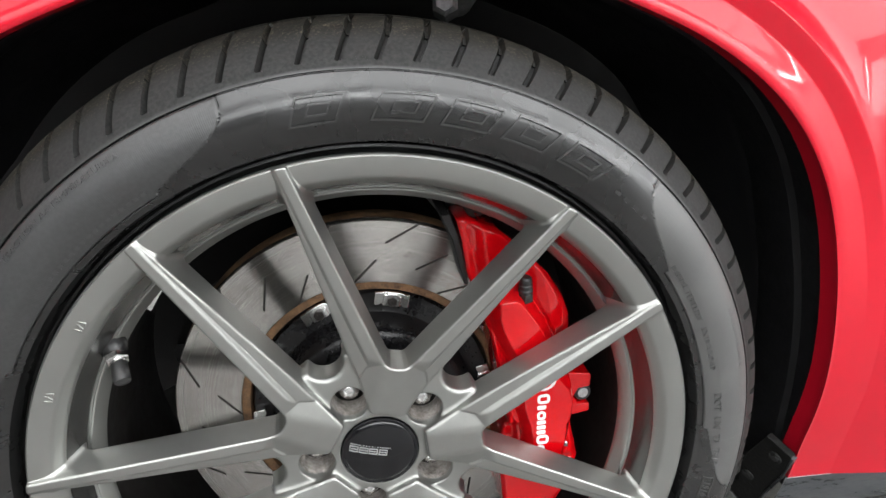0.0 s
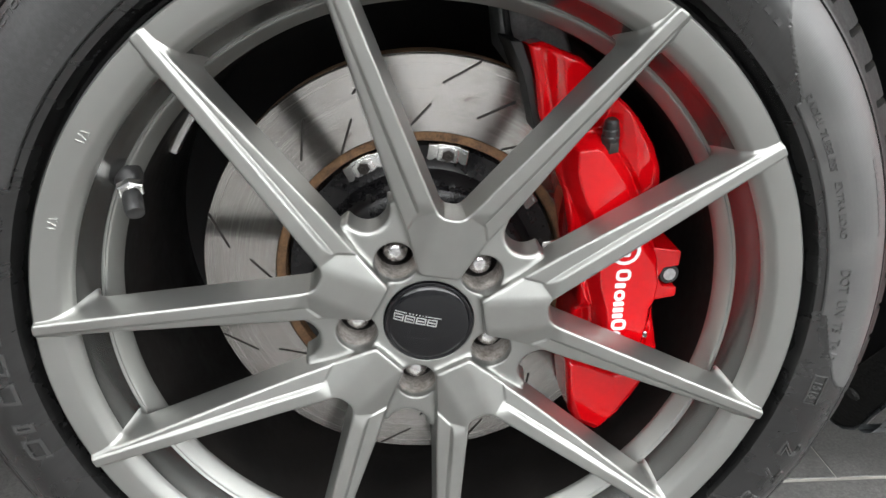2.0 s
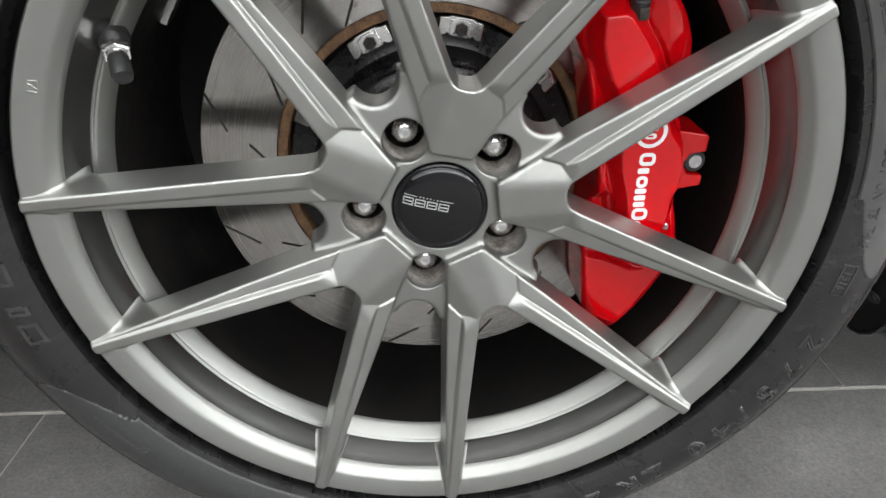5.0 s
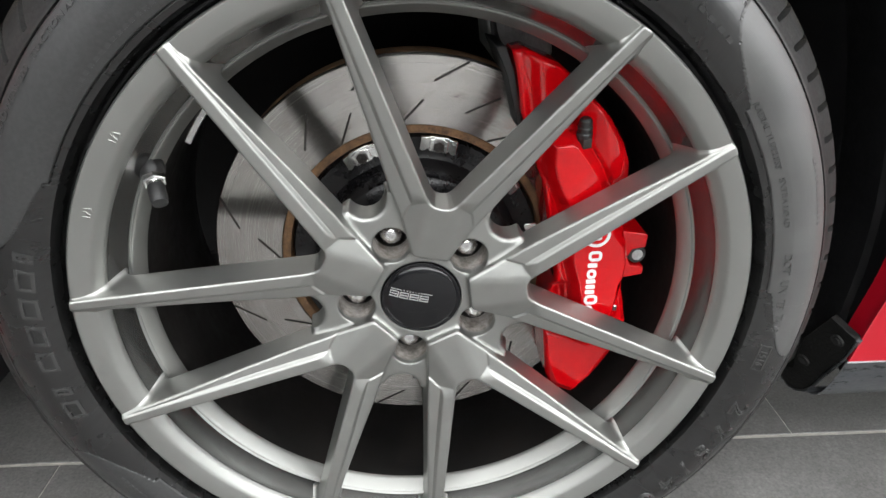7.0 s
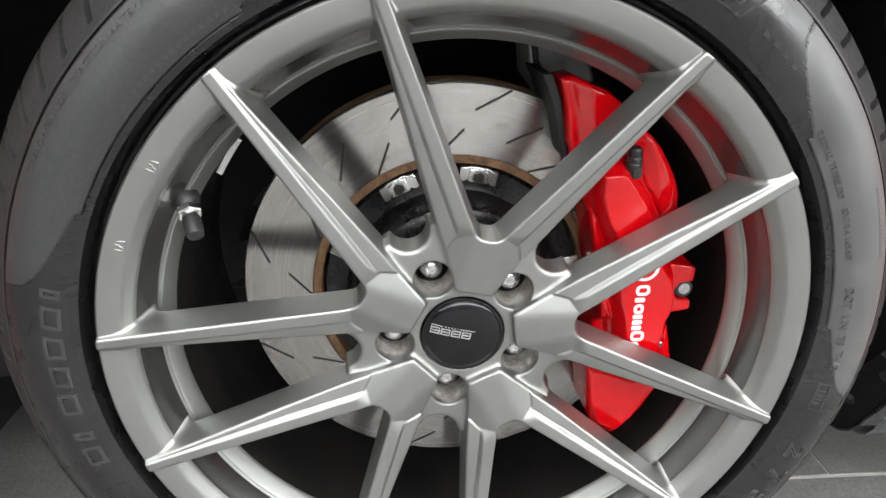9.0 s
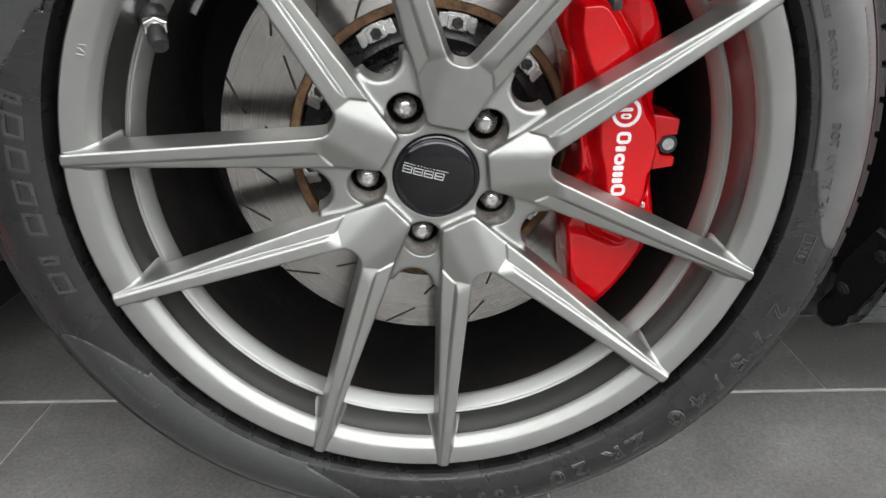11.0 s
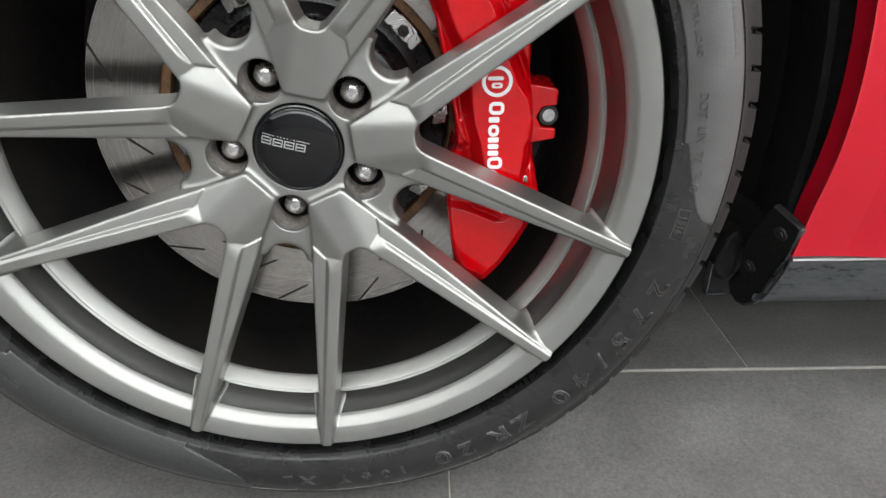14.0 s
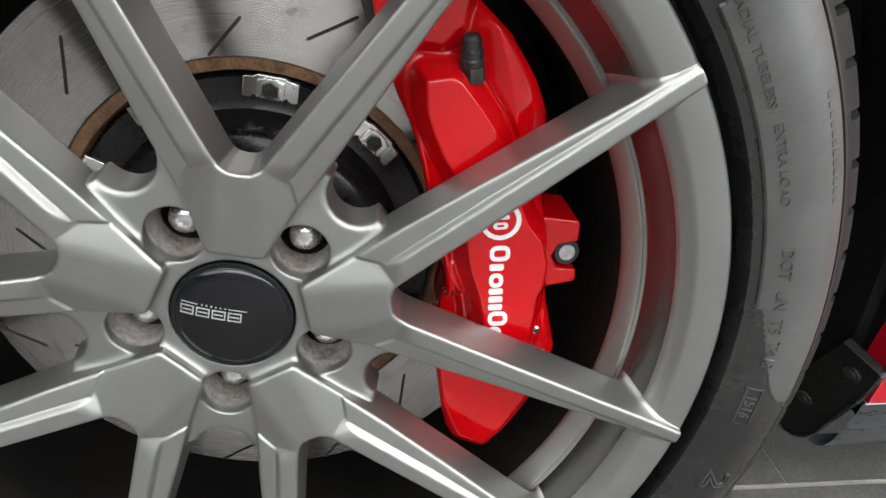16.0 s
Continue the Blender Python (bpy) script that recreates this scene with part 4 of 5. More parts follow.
def tyre():
    """The whole tyre, with shoulder slits, tread grooves, panel steps and a flat where it stands."""
    fine = []
    for (r0, y0), (r1, y1) in zip(SIDE, SIDE[1:]):
        k = max(1, math.ceil((r1 - r0) / 0.0012)) if 0.2776 <= r0 < 0.3222 else 3 if r0 > 0.325 else 1
        fine += [(r0 + (r1 - r0) * q / k, y0 + (y1 - y0) * q / k) for q in range(k)]
    fine.append(SIDE[-1])
    crown = [(0.3572, 0.066), (0.3510, 0.0665), (0.3510, 0.0765), (0.3578, 0.077), (0.3588, 0.090), (0.3592, 0.108), (0.3530, 0.1085), (0.3530, 0.1200), (0.3594, 0.1205), (0.3596, 0.135)]
    prof = fine + crown
    prof += [(r, 0.27 - yy) for r, yy in reversed((SIDE + crown)[:-1])]
    n, m, pitch = 1600, len(prof), 4.5
    ang = np.arange(n) * 360.0 / n
    R = np.repeat(np.array([p[0] for p in prof])[None, :], n, 0)
    Y = np.repeat(np.array([p[1] for p in prof])[None, :], n, 0)
    A = np.repeat(ang[:, None], m, 1)
    pan = np.zeros((n, m))
    half = len(fine)
    slit = (ang % pitch) < 0.62
    edge = ((ang % pitch) < 0.2) | (((ang % pitch) > 0.4) & slit)
    for j in range(half + 4):
        r, y_ = prof[j]
        if j < half and 0.2795 < r < 0.3235:
            col = np.array([panel_margin(a, r) for a in ang])
            pan[:, j] = 0.5 + 0.5 * col
            Y[:, j] -= 0.0006 * np.clip(0.5 + 1.5 * col, 0, 1) - 0.0009 * np.exp(-((col + 0.2) / 0.45) ** 2)
        if r > 0.3255 and j < half:
            if r < 0.3292:
                A[:, j] += 1.5 * (r - 0.3255) / 0.0037
            else:
                A[:, j] += 1.5 * max(0.0, (0.3490 - r) / 0.0198) - 0.5 * max(0.0, (y_ - 0.035) / 0.03)
                d = 0.0060 * min(1.0, (r - 0.3286) / 0.003)
                depth = np.where(slit, d, 0.0)
                R[:, j] -= depth * 0.8
                Y[:, j] += depth * (0.7 if r < 0.349 else 0.1)
        elif j >= half and r > 0.355:
            A[:, j] -= 0.5 + (y_ - 0.064) * 18
            R[:, j] -= np.where(slit, 0.0042, 0.0)
    # scuffed, slightly uneven shoulder blocks
    wob = np.random.RandomState(4).normal(0, 1, (n // 20, 1)).repeat(20, 0)
    R[:, half - 22:half] += 0.00012 * wob
    a = np.radians(A)
    X, Z = R * np.cos(a), R * np.sin(a)
    Z = np.where(Z < -(HZ - 0.0005), -(HZ - 0.0005), Z)
    co = np.stack([X, Y, Z], 2).reshape(-1, 3)
    i, j = np.meshgrid(np.arange(n), np.arange(m - 1), indexing="ij")
    i2 = (i + 1) % n
    faces = np.stack([i * m + j, i * m + j + 1, i2 * m + j + 1, i2 * m + j], 2).reshape(-1, 4)
    me = bpy.data.meshes.new("tyre")
    me.from_pydata(co.tolist(), [], faces.tolist())
    at_ = me.attributes.new("panel", "FLOAT", "POINT")
    at_.data.foreach_set("value", pan.reshape(-1).astype(np.float32))
    # paler tone painted on the panel behind the wheel, for light from that side
    turn = (A + 180.0) % 360.0 - 180.0
    lit_tone = np.clip((turn + 14.0) / 6.0, 0, 1) * np.clip((52.0 - turn) / 6.0, 0, 1) * np.clip(pan * 1.6 - 0.3, 0.12, 1) * (R < 0.3236)
    du = me.attributes.new("lit_tone", "FLOAT", "POINT")
    du.data.foreach_set("value", lit_tone.reshape(-1).astype(np.float32))
    arc = me.attributes.new("arc", "FLOAT", "POINT")
    arc.data.foreach_set("value", (np.radians(A) * 0.3).reshape(-1).astype(np.float32))
    me.materials.append(TYRE)
    ob = new("tyre", me)
    ob.parent = WHEEL
    finish(ob, 28)
    tagged(ob, "black low-profile tyre with raised lettering")
    return ob


tyre()


def text_mesh(text, line=0.0):
    """Flat letters, or, with a line width, their outlines as round ridges."""
    cu = bpy.data.curves.new("t", "FONT")
    cu.body, cu.size, cu.extrude, cu.align_x, cu.resolution_u = text, 1.0, 0.0, "CENTER", 3
    if line:
        cu.fill_mode, cu.bevel_depth, cu.bevel_resolution = "NONE", line, 1
    ob = new("t", cu)
    dg = bpy.context.evaluated_depsgraph_get()
    dg.update()
    me = bpy.data.meshes.new_from_object(ob.evaluated_get(dg))
    bpy.data.objects.remove(ob)
    bpy.data.curves.remove(cu)
    return me


def raise_on_tyre(bm, height, parent, name, label):
    """Wraps a flat mesh, whose x is metres along the tyre clockwise and y the radius, onto the sidewall."""
    bmesh.ops.subdivide_edges(bm, edges=[e for e in bm.edges if e.calc_length() > 0.006], cuts=2)
    ext = bmesh.ops.extrude_face_region(bm, geom=list(bm.faces))
    top = {v for v in ext["geom"] if isinstance(v, bmesh.types.BMVert)}
    for v in bm.verts:
        r = v.co.y
        a = v.co.x
        y = side_y(r) - in_panel(math.degrees(a) % 360, r) * 0.00055
        y += -height if v in top else 0.0008
        v.co = Vector((r * math.cos(a), y, r * math.sin(a)))
    bm.verts.ensure_lookup_table()
    ob = part(name, bm, TYRE, parent, label, smooth=30)
    at_ = ob.data.attributes.new("panel", "FLOAT", "POINT")
    du = ob.data.attributes.new("lit_tone", "FLOAT", "POINT")
    for k, v in enumerate(ob.data.vertices):
        # letters toned paler, for the light their raised edges catch
        du.data[k].value = 0.75 if v.co.x > 0.2 and -0.06 < v.co.z < 0.21 else 0.28
        r = math.hypot(v.co.x, v.co.z)
        at_.data[k].value = in_panel(math.degrees(math.atan2(v.co.z, v.co.x)) % 360, r)
    return ob


def tyre_text(text, r, a, size, height=0.0007, stretch=1.0, label="raised lettering"):
    me = text_mesh(text)
    bm = bmesh.new()
    bm.from_mesh(me)
    bpy.data.meshes.remove(me)
    for v in bm.verts:
        x, y = v.co.x * size * stretch * 1.4, v.co.y * size * 1.4
        v.co = Vector((radians(a) - x / r, r - size * 0.5 + y, 0))
    return raise_on_tyre(bm, height, WHEEL, "lettering", label)


def tyre_outline(text, r, a, size, line=0.024, stretch=1.1, label="raised size lettering"):
    """Outlined letters: thin round ridges moulded on the sidewall."""
    me = text_mesh(text, line)
    k = size * 1.4
    for v in me.vertices:
        rr = r - size * 0.5 + v.co.y * k
        aa = radians(a) - v.co.x * k * stretch / r
        v.co = Vector((rr * math.cos(aa), side_y(rr) - in_panel(math.degrees(aa) % 360, rr) * 0.00055 - v.co.z * k * 1.5, rr * math.sin(aa)))
    me.update()
    me.materials.clear()
    me.materials.append(TYRE)
    ob = new("lettering", me)
    ob.parent = WHEEL
    ob.data.attributes.new("panel", "FLOAT", "POINT")
    # one pale tone stands in for glints along the ridges
    ob.data.attributes.new("lit_tone", "FLOAT", "POINT").data.foreach_set("value", [0.55] * len(me.vertices))
    finish(ob, 60)
    tagged(ob, label)
    return ob


def tyre_block(r0, r1, a0, a1, slant, hollow=0.0, height=0.0007):
    """A raised slanting block, or the outline of one, on the sidewall."""
    bm = bmesh.new()

    def quad(p0, p1, q0, q1):
        vs = []
        for rr, t in ((p0, q0), (p0, q1), (p1, q1), (p1, q0)):
            a = a0 + (a1 - a0) * t - slant * (rr - (r0 + r1) / 2) / (r1 - r0)
            vs.append(bm.verts.new((radians(a), rr, 0)))
        bm.faces.new(vs)
    if hollow:
        hr = hollow
        ha = hollow / abs(radians(a1 - a0) * (r0 + r1) / 2)
        quad(r0, r0 + hr, 0, 1)
        quad(r1 - hr, r1, 0, 1)
        quad(r0 + hr, r1 - hr, 0, ha)
        quad(r0 + hr, r1 - hr, 1 - ha, 1)
    else:
        quad(r0, r1, 0, 1)
    return raise_on_tyre(bm, height, WHEEL, "raised_block", "raised mark on the sidewall")


def lettering():
    # maker's name at the top and at the side, drawn as plain blocks
    for a0, a1 in ((98.1, 91.9), (87.6, 80.6), (78.4, 71.8), (69.9, 63.5), (61.2, 54.8)):
        tyre_block(0.2910, 0.3105, a0, a1, 1.6, hollow=0.0014, height=0.0016)
        tyre_block(0.2966, 0.3049, a0 + (a1 - a0) * 0.3, a1 - (a1 - a0) * 0.24, 0.7, hollow=0.0012, height=0.0016)
    for k in range(7):
        tyre_block(0.2855, 0.2975, 194.4 - 4.75 * k, 194.4 - 4.75 * k - (1.4 if k in (1, 6) else 3.4), 0.6, hollow=0.0024, height=0.0010)
    for k in range(4):
        tyre_block(0.2935, 0.2965, 51.8 - 1.9 * k, 50.8 - 1.9 * k, 0.0, height=0.0008)
    for ch, a in (("2", -21.3), ("7", -26.6), ("5", -31.8), ("/", -36.4), ("4", -40.9), ("0", -45.8), ("Z", -53.6), ("R", -58.2), ("2", -64.6), ("0", -69.0)):
        tyre_outline(ch, 0.3010, a, 0.0158, 0.034, 1.35)
    for ch, a in (("1", -76.5), ("0", -79.6), ("6", -83.0), ("Y", -86.8), ("X", -93.2), ("L", -96.5)):
        tyre_outline(ch, 0.3020, a, 0.0105, 0.042, 1.25, "raised load lettering")
    tyre_text("TRACTION AA", 0.3166, 133.8, 0.0040, 0.0008, 1.35)
    tyre_text("TEMPERATURE A", 0.3166, 124.0, 0.0040, 0.0008, 1.35)
    tyre_text("TREADWEAR 220", 0.3166, 144.6, 0.0040, 0.0008, 1.35)
    tyre_text("RADIAL TUBELESS", 0.2885, 30.0, 0.0038, 0.0008, 1.35)
    tyre_text("EXTRA LOAD", 0.2893, 18.4, 0.0038, 0.0008, 1.35)
    tyre_text("DOT", 0.2915, 7.6, 0.0056, 0.0010, 1.1)
    tyre_text("UN", 0.2915, 3.4, 0.0056, 0.0010, 1.1)
    tyre_text("T5", 0.2920, 0.2, 0.0056, 0.0010, 1.1)
    tyre_text("T413", 0.2935, -3.4, 0.0056, 0.0010, 1.1)
    tyre_text("1516", 0.2930, -10.4, 0.0058, 0.0010, 1.0)
    tyre_block(0.2885, 0.2975, -7.9, -12.9, 0.0, hollow=0.0006, height=0.0009)
    tyre_text("TWI", 0.3300, 89.0, 0.0026, 0.0003, 1.2)
    tyre_text("E4", 0.2965, -143.0, 0.0050, 0.0004, 1.0)
    # lines too small to read
    for k in range(12):
        tyre_block(0.3135, 0.3160, 23.5 - 0.9 * k, 22.95 - 0.9 * k, 0.0, height=0.0004)
    for k in range(16):
        tyre_block(0.2862, 0.2885, 137.0 - 1.15 * k, 136.3 - 1.15 * k, 0.0, height=0.0004)
    for k in range(9):
        tyre_block(0.3125, 0.3165, -137.0 + 1.6 * k, -136.1 + 1.6 * k, 0.4, height=0.0004)
    for k in range(10):
        tyre_block(0.2990, 0.3012, -152.0 + 1.0 * k, -151.4 + 1.0 * k, 0.0, height=0.0004)


lettering()

# ---- brake ----
DISC_Y = 0.114


def brake_disc():
    outer, inner = 0.1868, 0.1268
    prof = [(inner, DISC_Y + 0.011), (inner, DISC_Y + 0.0006), (inner + 0.0006, DISC_Y), (outer - 0.0010, DISC_Y), (outer, DISC_Y + 0.0010), (outer, DISC_Y + 0.010)]
    d = part("brake_disc", revolve(prof, 256), DISC, CAR, "slotted steel brake disc with a black hat", smooth=30)
    d.location = (0, 0, HZ)
    rustp = [(outer, DISC_Y + 0.010), (outer + 0.0004, DISC_Y + 0.011), (outer + 0.0004, DISC_Y + 0.034), (inner, DISC_Y + 0.034), (inner - 0.008, DISC_Y + 0.011), (inner, DISC_Y + 0.011)]
    part("disc_vane_ring", revolve(rustp, 128), RUST, d, "rust-brown ring behind the friction face")
    band = [(0.1268, DISC_Y + 0.0008), (0.1262, DISC_Y + 0.0016), (0.1195, DISC_Y + 0.0020), (0.1185, DISC_Y + 0.004), (0.1185, DISC_Y + 0.03)]
    part("disc_inner_band", revolve(band, 192), RUST, d, "rusty inner band of the disc")
    hat = [(0.1183, DISC_Y + 0.016), (0.1160, DISC_Y + 0.006), (0.1150, DISC_Y + 0.0035), (0.1010, DISC_Y + 0.0030), (0.0965, DISC_Y + 0.0015), (0.0930, DISC_Y - 0.004), (0.0900, DISC_Y - 0.016),
           (0.0880, DISC_Y - 0.022), (0.0840, DISC_Y - 0.025), (0.070, DISC_Y - 0.026), (0.030, DISC_Y - 0.026)]
    bm = revolve(hat, 128)
    bm.verts.ensure_lookup_table()
    bm.faces.new(bm.verts[-128:])
    part("disc_hat", bm, HAT, d, "black anodised disc hat", smooth=35)
    # slots, cut as dark grooves
    slots = []
    for k in range(6):
        slots += [(0.1850, 74.7 + 60 * k, 0.1655, 83.0 + 60 * k), (0.1858, 99.2 + 60 * k, 0.1660, 107.4 + 60 * k), (0.1655, 62.8 + 60 * k, 0.1435, 71.1 + 60 * k),
                  (0.1480, 50.8 + 60 * k, 0.1282, 59.0 + 60 * k), (0.1484, 26.3 + 60 * k, 0.1288, 34.6 + 60 * k)]
    for r0, a0, r1, a1 in slots:
        p, q = polar(r0, a0), polar(r1, a1)
        w = (q - p).normalized()
        s = Vector((-w.z, 0, w.x)) * 0.00095
        bm = bmesh.new()
        ring = []
        for c, sign in ((p, -1), (q, 1)):
            for k in range(7):
                t = radians(-90 + 30 * k)
                ring.append(c + w * sign * 0.00095 * math.cos(t) + s * sign * math.sin(t))
        vs = [bm.verts.new((v.x, DISC_Y - 0.0003, v.z)) for v in ring]
        vb = [bm.verts.new((v.x, DISC_Y + 0.002, v.z)) for v in ring]
        bm.faces.new(vs)
        for k in range(len(vs)):
            bm.faces.new((vs[k], vs[(k + 1) % len(vs)], vb[(k + 1) % len(vs)], vb[k]))
        part("slot", bm, SLOT, d)
    # floating bobbins round the hat
    first = None
    for k in range(10):
        a = 78.4 + 36 * k
        if first is None:
            bm = bmesh.new()
            y = DISC_Y - 0.0025
            shape = [(-0.0135, -0.0048), (-0.0115, -0.0058), (-0.0090, -0.0050), (-0.0078, -0.0036), (-0.0066, -0.0052), (0.0066, -0.0052), (0.0078, -0.0036), (0.0090, -0.0050), (0.0115, -0.0058), (0.0135, -0.0048),
                     (0.0135, 0.0050), (0.0085, 0.0056), (0.0066, 0.0068), (-0.0066, 0.0068), (-0.0085, 0.0056), (-0.0135, 0.0050)]
            slab([(x * 1.22, z * 1.2 + 0.110) for x, z in shape], y, y + 0.005, bm)
            slab([(x * 0.62, z * 1.02 + 0.110) for x, z in shape], y - 0.0014, y + 0.002, bm)
            bob = part("bobbin", bm, ZINC, d, "bright plated bobbin clip", bevel=0.0007)
            m = pose(0, DISC_Y - 0.0035, 0.110, 90, 0, 0)
            bm = lathe([(0.0052, 0.0), (0.0052, 0.0030), (0.0045, 0.0038)], 6, m)
            lathe([(0.0022, 0.003), (0.0020, 0.0042)], 16, m, bm)
            bolt = part("bobbin_bolt", bm, DARK_STEEL, d, "dark hexagonal bolt")
            first = (bob, bolt)
            pair = first
        else:
            pair = []
            for o in first:
                c = new(o.name.split(".")[0], o.data)
                c.parent = d
                c["label"] = o["label"]
                if o.modifiers:
                    mod = c.modifiers.new("edge", "BEVEL")
                    mod.width, mod.segments, mod.limit_method, mod.angle_limit = 0.0007, 2, "ANGLE", radians(32)
                pair.append(c)
        for o in pair:
            o.rotation_euler = (0, radians(90 - a), 0)
    return d


brake_disc()


def knuckle():
    """Cast carrier and hose behind the disc."""
    bm = slab([(0.062, 0.226), (0.088, 0.224), (0.122, 0.205), (0.130, 0.180), (0.12, 0.15), (0.085, 0.16), (0.066, 0.185)], 0.142, 0.185, inset=0.004)
    k = part("carrier", bm, CAST, CAR, "rough cast metal carrier behind the disc", bevel=0.003)
    k.location = (0, 0, HZ)
    bm = bmesh.new()
    pts = [Vector((0.074, 0.138, 0.235)), Vector((0.070, 0.136, 0.215)), Vector((0.073, 0.137, 0.198)), Vector((0.079, 0.14, 0.185))]
    for p, q in zip(pts, pts[1:]):
        lathe([(0.0028, -0.001), (0.0028, (q - p).length + 0.001)], 12, axis_pose(p, q - p), bm)
    part("brake_hose", bm, RUBBER_CAP, k, "thin black brake hose")
    bm = lathe([(0.02, 0), (0.02, 0.05), (0.014, 0.052), (0.014, 0.11)], 20, axis_pose(Vector((0.10, 0.20, 0.372)), (0.1, -0.6, 0.3)))
    s = part("strut_joint", bm, CAST, CAR, "dusty metal suspension joint", bevel=0.002)
    s.location = (0, 0, HZ)
    bm = lathe([(0.012, -0.02), (0.012, 0.006), (0.008, 0.010)], 6, axis_pose(Vector((0.0835, 0.138, 0.3655)), (-0.2, -1, 0.2)))
    part("strut_bolt", bm, CAST, s, "weathered bolt head")
    # dark steering arm and backing plate
    bm = revolve([(0.165, 0.158), (0.17, 0.155), (0.172, 0.160), (0.10, 0.172), (0.05, 0.175)], 64)
    b = part("backing_plate", bm, UNDER, CAR)
    b.location = (0, 0, HZ)


knuckle()


CALIPER_OUTLINE = [(0.078, 0.194), (0.083, 0.174), (0.0865, 0.146), (0.096, 0.112), (0.105, 0.090), (0.109, 0.068), (0.114, 0.040), (0.120, 0.012), (0.1215, -0.006), (0.117, -0.024), (0.1145, -0.060), (0.117, -0.090), (0.120, -0.113),
                   (0.126, -0.127), (0.147, -0.139), (0.160, -0.124), (0.176, -0.102), (0.187, -0.080), (0.194, -0.054), (0.190, -0.036), (0.185, -0.010), (0.183, 0.006), (0.182, 0.030), (0.181, 0.045), (0.181, 0.070),
                   (0.179, 0.086), (0.177, 0.104), (0.170, 0.122), (0.156, 0.144), (0.142, 0.158), (0.124, 0.176), (0.112, 0.186), (0.097, 0.192), (0.088, 0.196)]
# raised forms of its face: outline, depth, steepness of the flank
CALIPER_BAND = [(0.1110, 0.1235), (0.1240, 0.1245), (0.1285, 0.1225), (0.1365, 0.1120), (0.1460, 0.0985), (0.1540, 0.0820), (0.1600, 0.0600), (0.1670, 0.0420), (0.1755, 0.0310), (0.1795, 0.0160), (0.1775, 0.0000), (0.1745, -0.0060),
                (0.1735, -0.0220), (0.1700, -0.0420), (0.1600, -0.0640), (0.1420, -0.0560), (0.1425, -0.0400), (0.1433, -0.0217), (0.1405, -0.0035), (0.1352, 0.0143), (0.1330, 0.0300), (0.1305, 0.0550), (0.1254, 0.0732), (0.1200, 0.0827), (0.1150, 0.0956), (0.1114, 0.1080)]
CALIPER_FORMS = [(CALIPER_BAND, 0.0480, 1.5),
                 ([(0.0985, 0.1880), (0.1120, 0.1835), (0.1240, 0.1740), (0.1340, 0.1640), (0.1300, 0.1480), (0.1200, 0.1400), (0.1060, 0.1420), (0.1030, 0.1600)], 0.0590, 1.0),
                 ([(0.1480, 0.1480), (0.1530, 0.1400), (0.1630, 0.1220), (0.1690, 0.1080), (0.1690, 0.0940), (0.1630, 0.0900), (0.1600, 0.0960), (0.1548, 0.1244)], 0.0560, 0.55),
                 ([(0.1070, 0.0920), (0.1100, 0.0690), (0.1150, 0.0410), (0.1205, 0.0120), (0.1225, -0.0060), (0.1245, -0.0050), (0.1230, 0.0150), (0.1175, 0.0420), (0.1125, 0.0700), (0.1095, 0.0930)], 0.0590, 1.3),
                 ([(0.1170, -0.0610), (0.1300, -0.0640), (0.1560, -0.0760), (0.1700, -0.0640), (0.1830, -0.0560), (0.1780, -0.0800), (0.1580, -0.1130), (0.1460, -0.1260), (0.1300, -0.1180), (0.1200, -0.0900)], 0.0560, 0.8),
                 ([(0.1750, -0.0100), (0.1850, -0.0380), (0.1870, -0.0520), (0.1760, -0.0480), (0.1735, -0.0250)], 0.0600, 0.9)]


def caliper_mesh():
    """The cast body: stepped raised forms on a flank with rounded edges."""
    h = 0.00095
    o = (0.070, 0.042, -0.146)
    xs, ys, zs = (np.arange(o[k], e, h, dtype=np.float32) for k, e in enumerate((0.202, 0.112, 0.203)))
    X, Z = np.meshgrid(xs, zs, indexing="ij")
    edge = polygon_distance(X, Z, CALIPER_OUTLINE)
    face = np.full(X.shape, 0.0700, np.float32) + 0.10 * np.maximum(0, Z - 0.165) + 0.10 * np.maximum(0, -0.115 - Z)
    for pts, level, steep in CALIPER_FORMS:
        d = polygon_distance(X, Z, pts)
        face = soft_min(face, level + steep * np.maximum(0, d) - 0.04 * np.minimum(0.012, np.maximum(0, -d)), 0.0009)
    # round bores for the pistons beside the band
    for a, r, rad, y in ((31, 0.140, 0.0180, 0.0610), (3, 0.1395, 0.0150, 0.0585), (-24, 0.146, 0.0180, 0.0610)):
        d = np.hypot(X - r * math.cos(radians(a)), Z - r * math.sin(radians(a))) - rad
        face = soft_min(face, y + 1.2 * np.maximum(0, d), 0.0014)
    d = polygon_distance(X, Z, CALIPER_BAND)
    face += 0.0022 * np.exp(-((d - 0.0085) / 0.0015) ** 2)
    f = (face[:, None, :] - ys[None, :, None]) * 0.7
    f = soft_max(f, np.repeat(edge[:, None, :], len(ys), 1), 0.0045)
    f = soft_max(f, (ys - 0.108)[None, :, None], 0.002)
    return skin("brake_caliper", f, o, h)


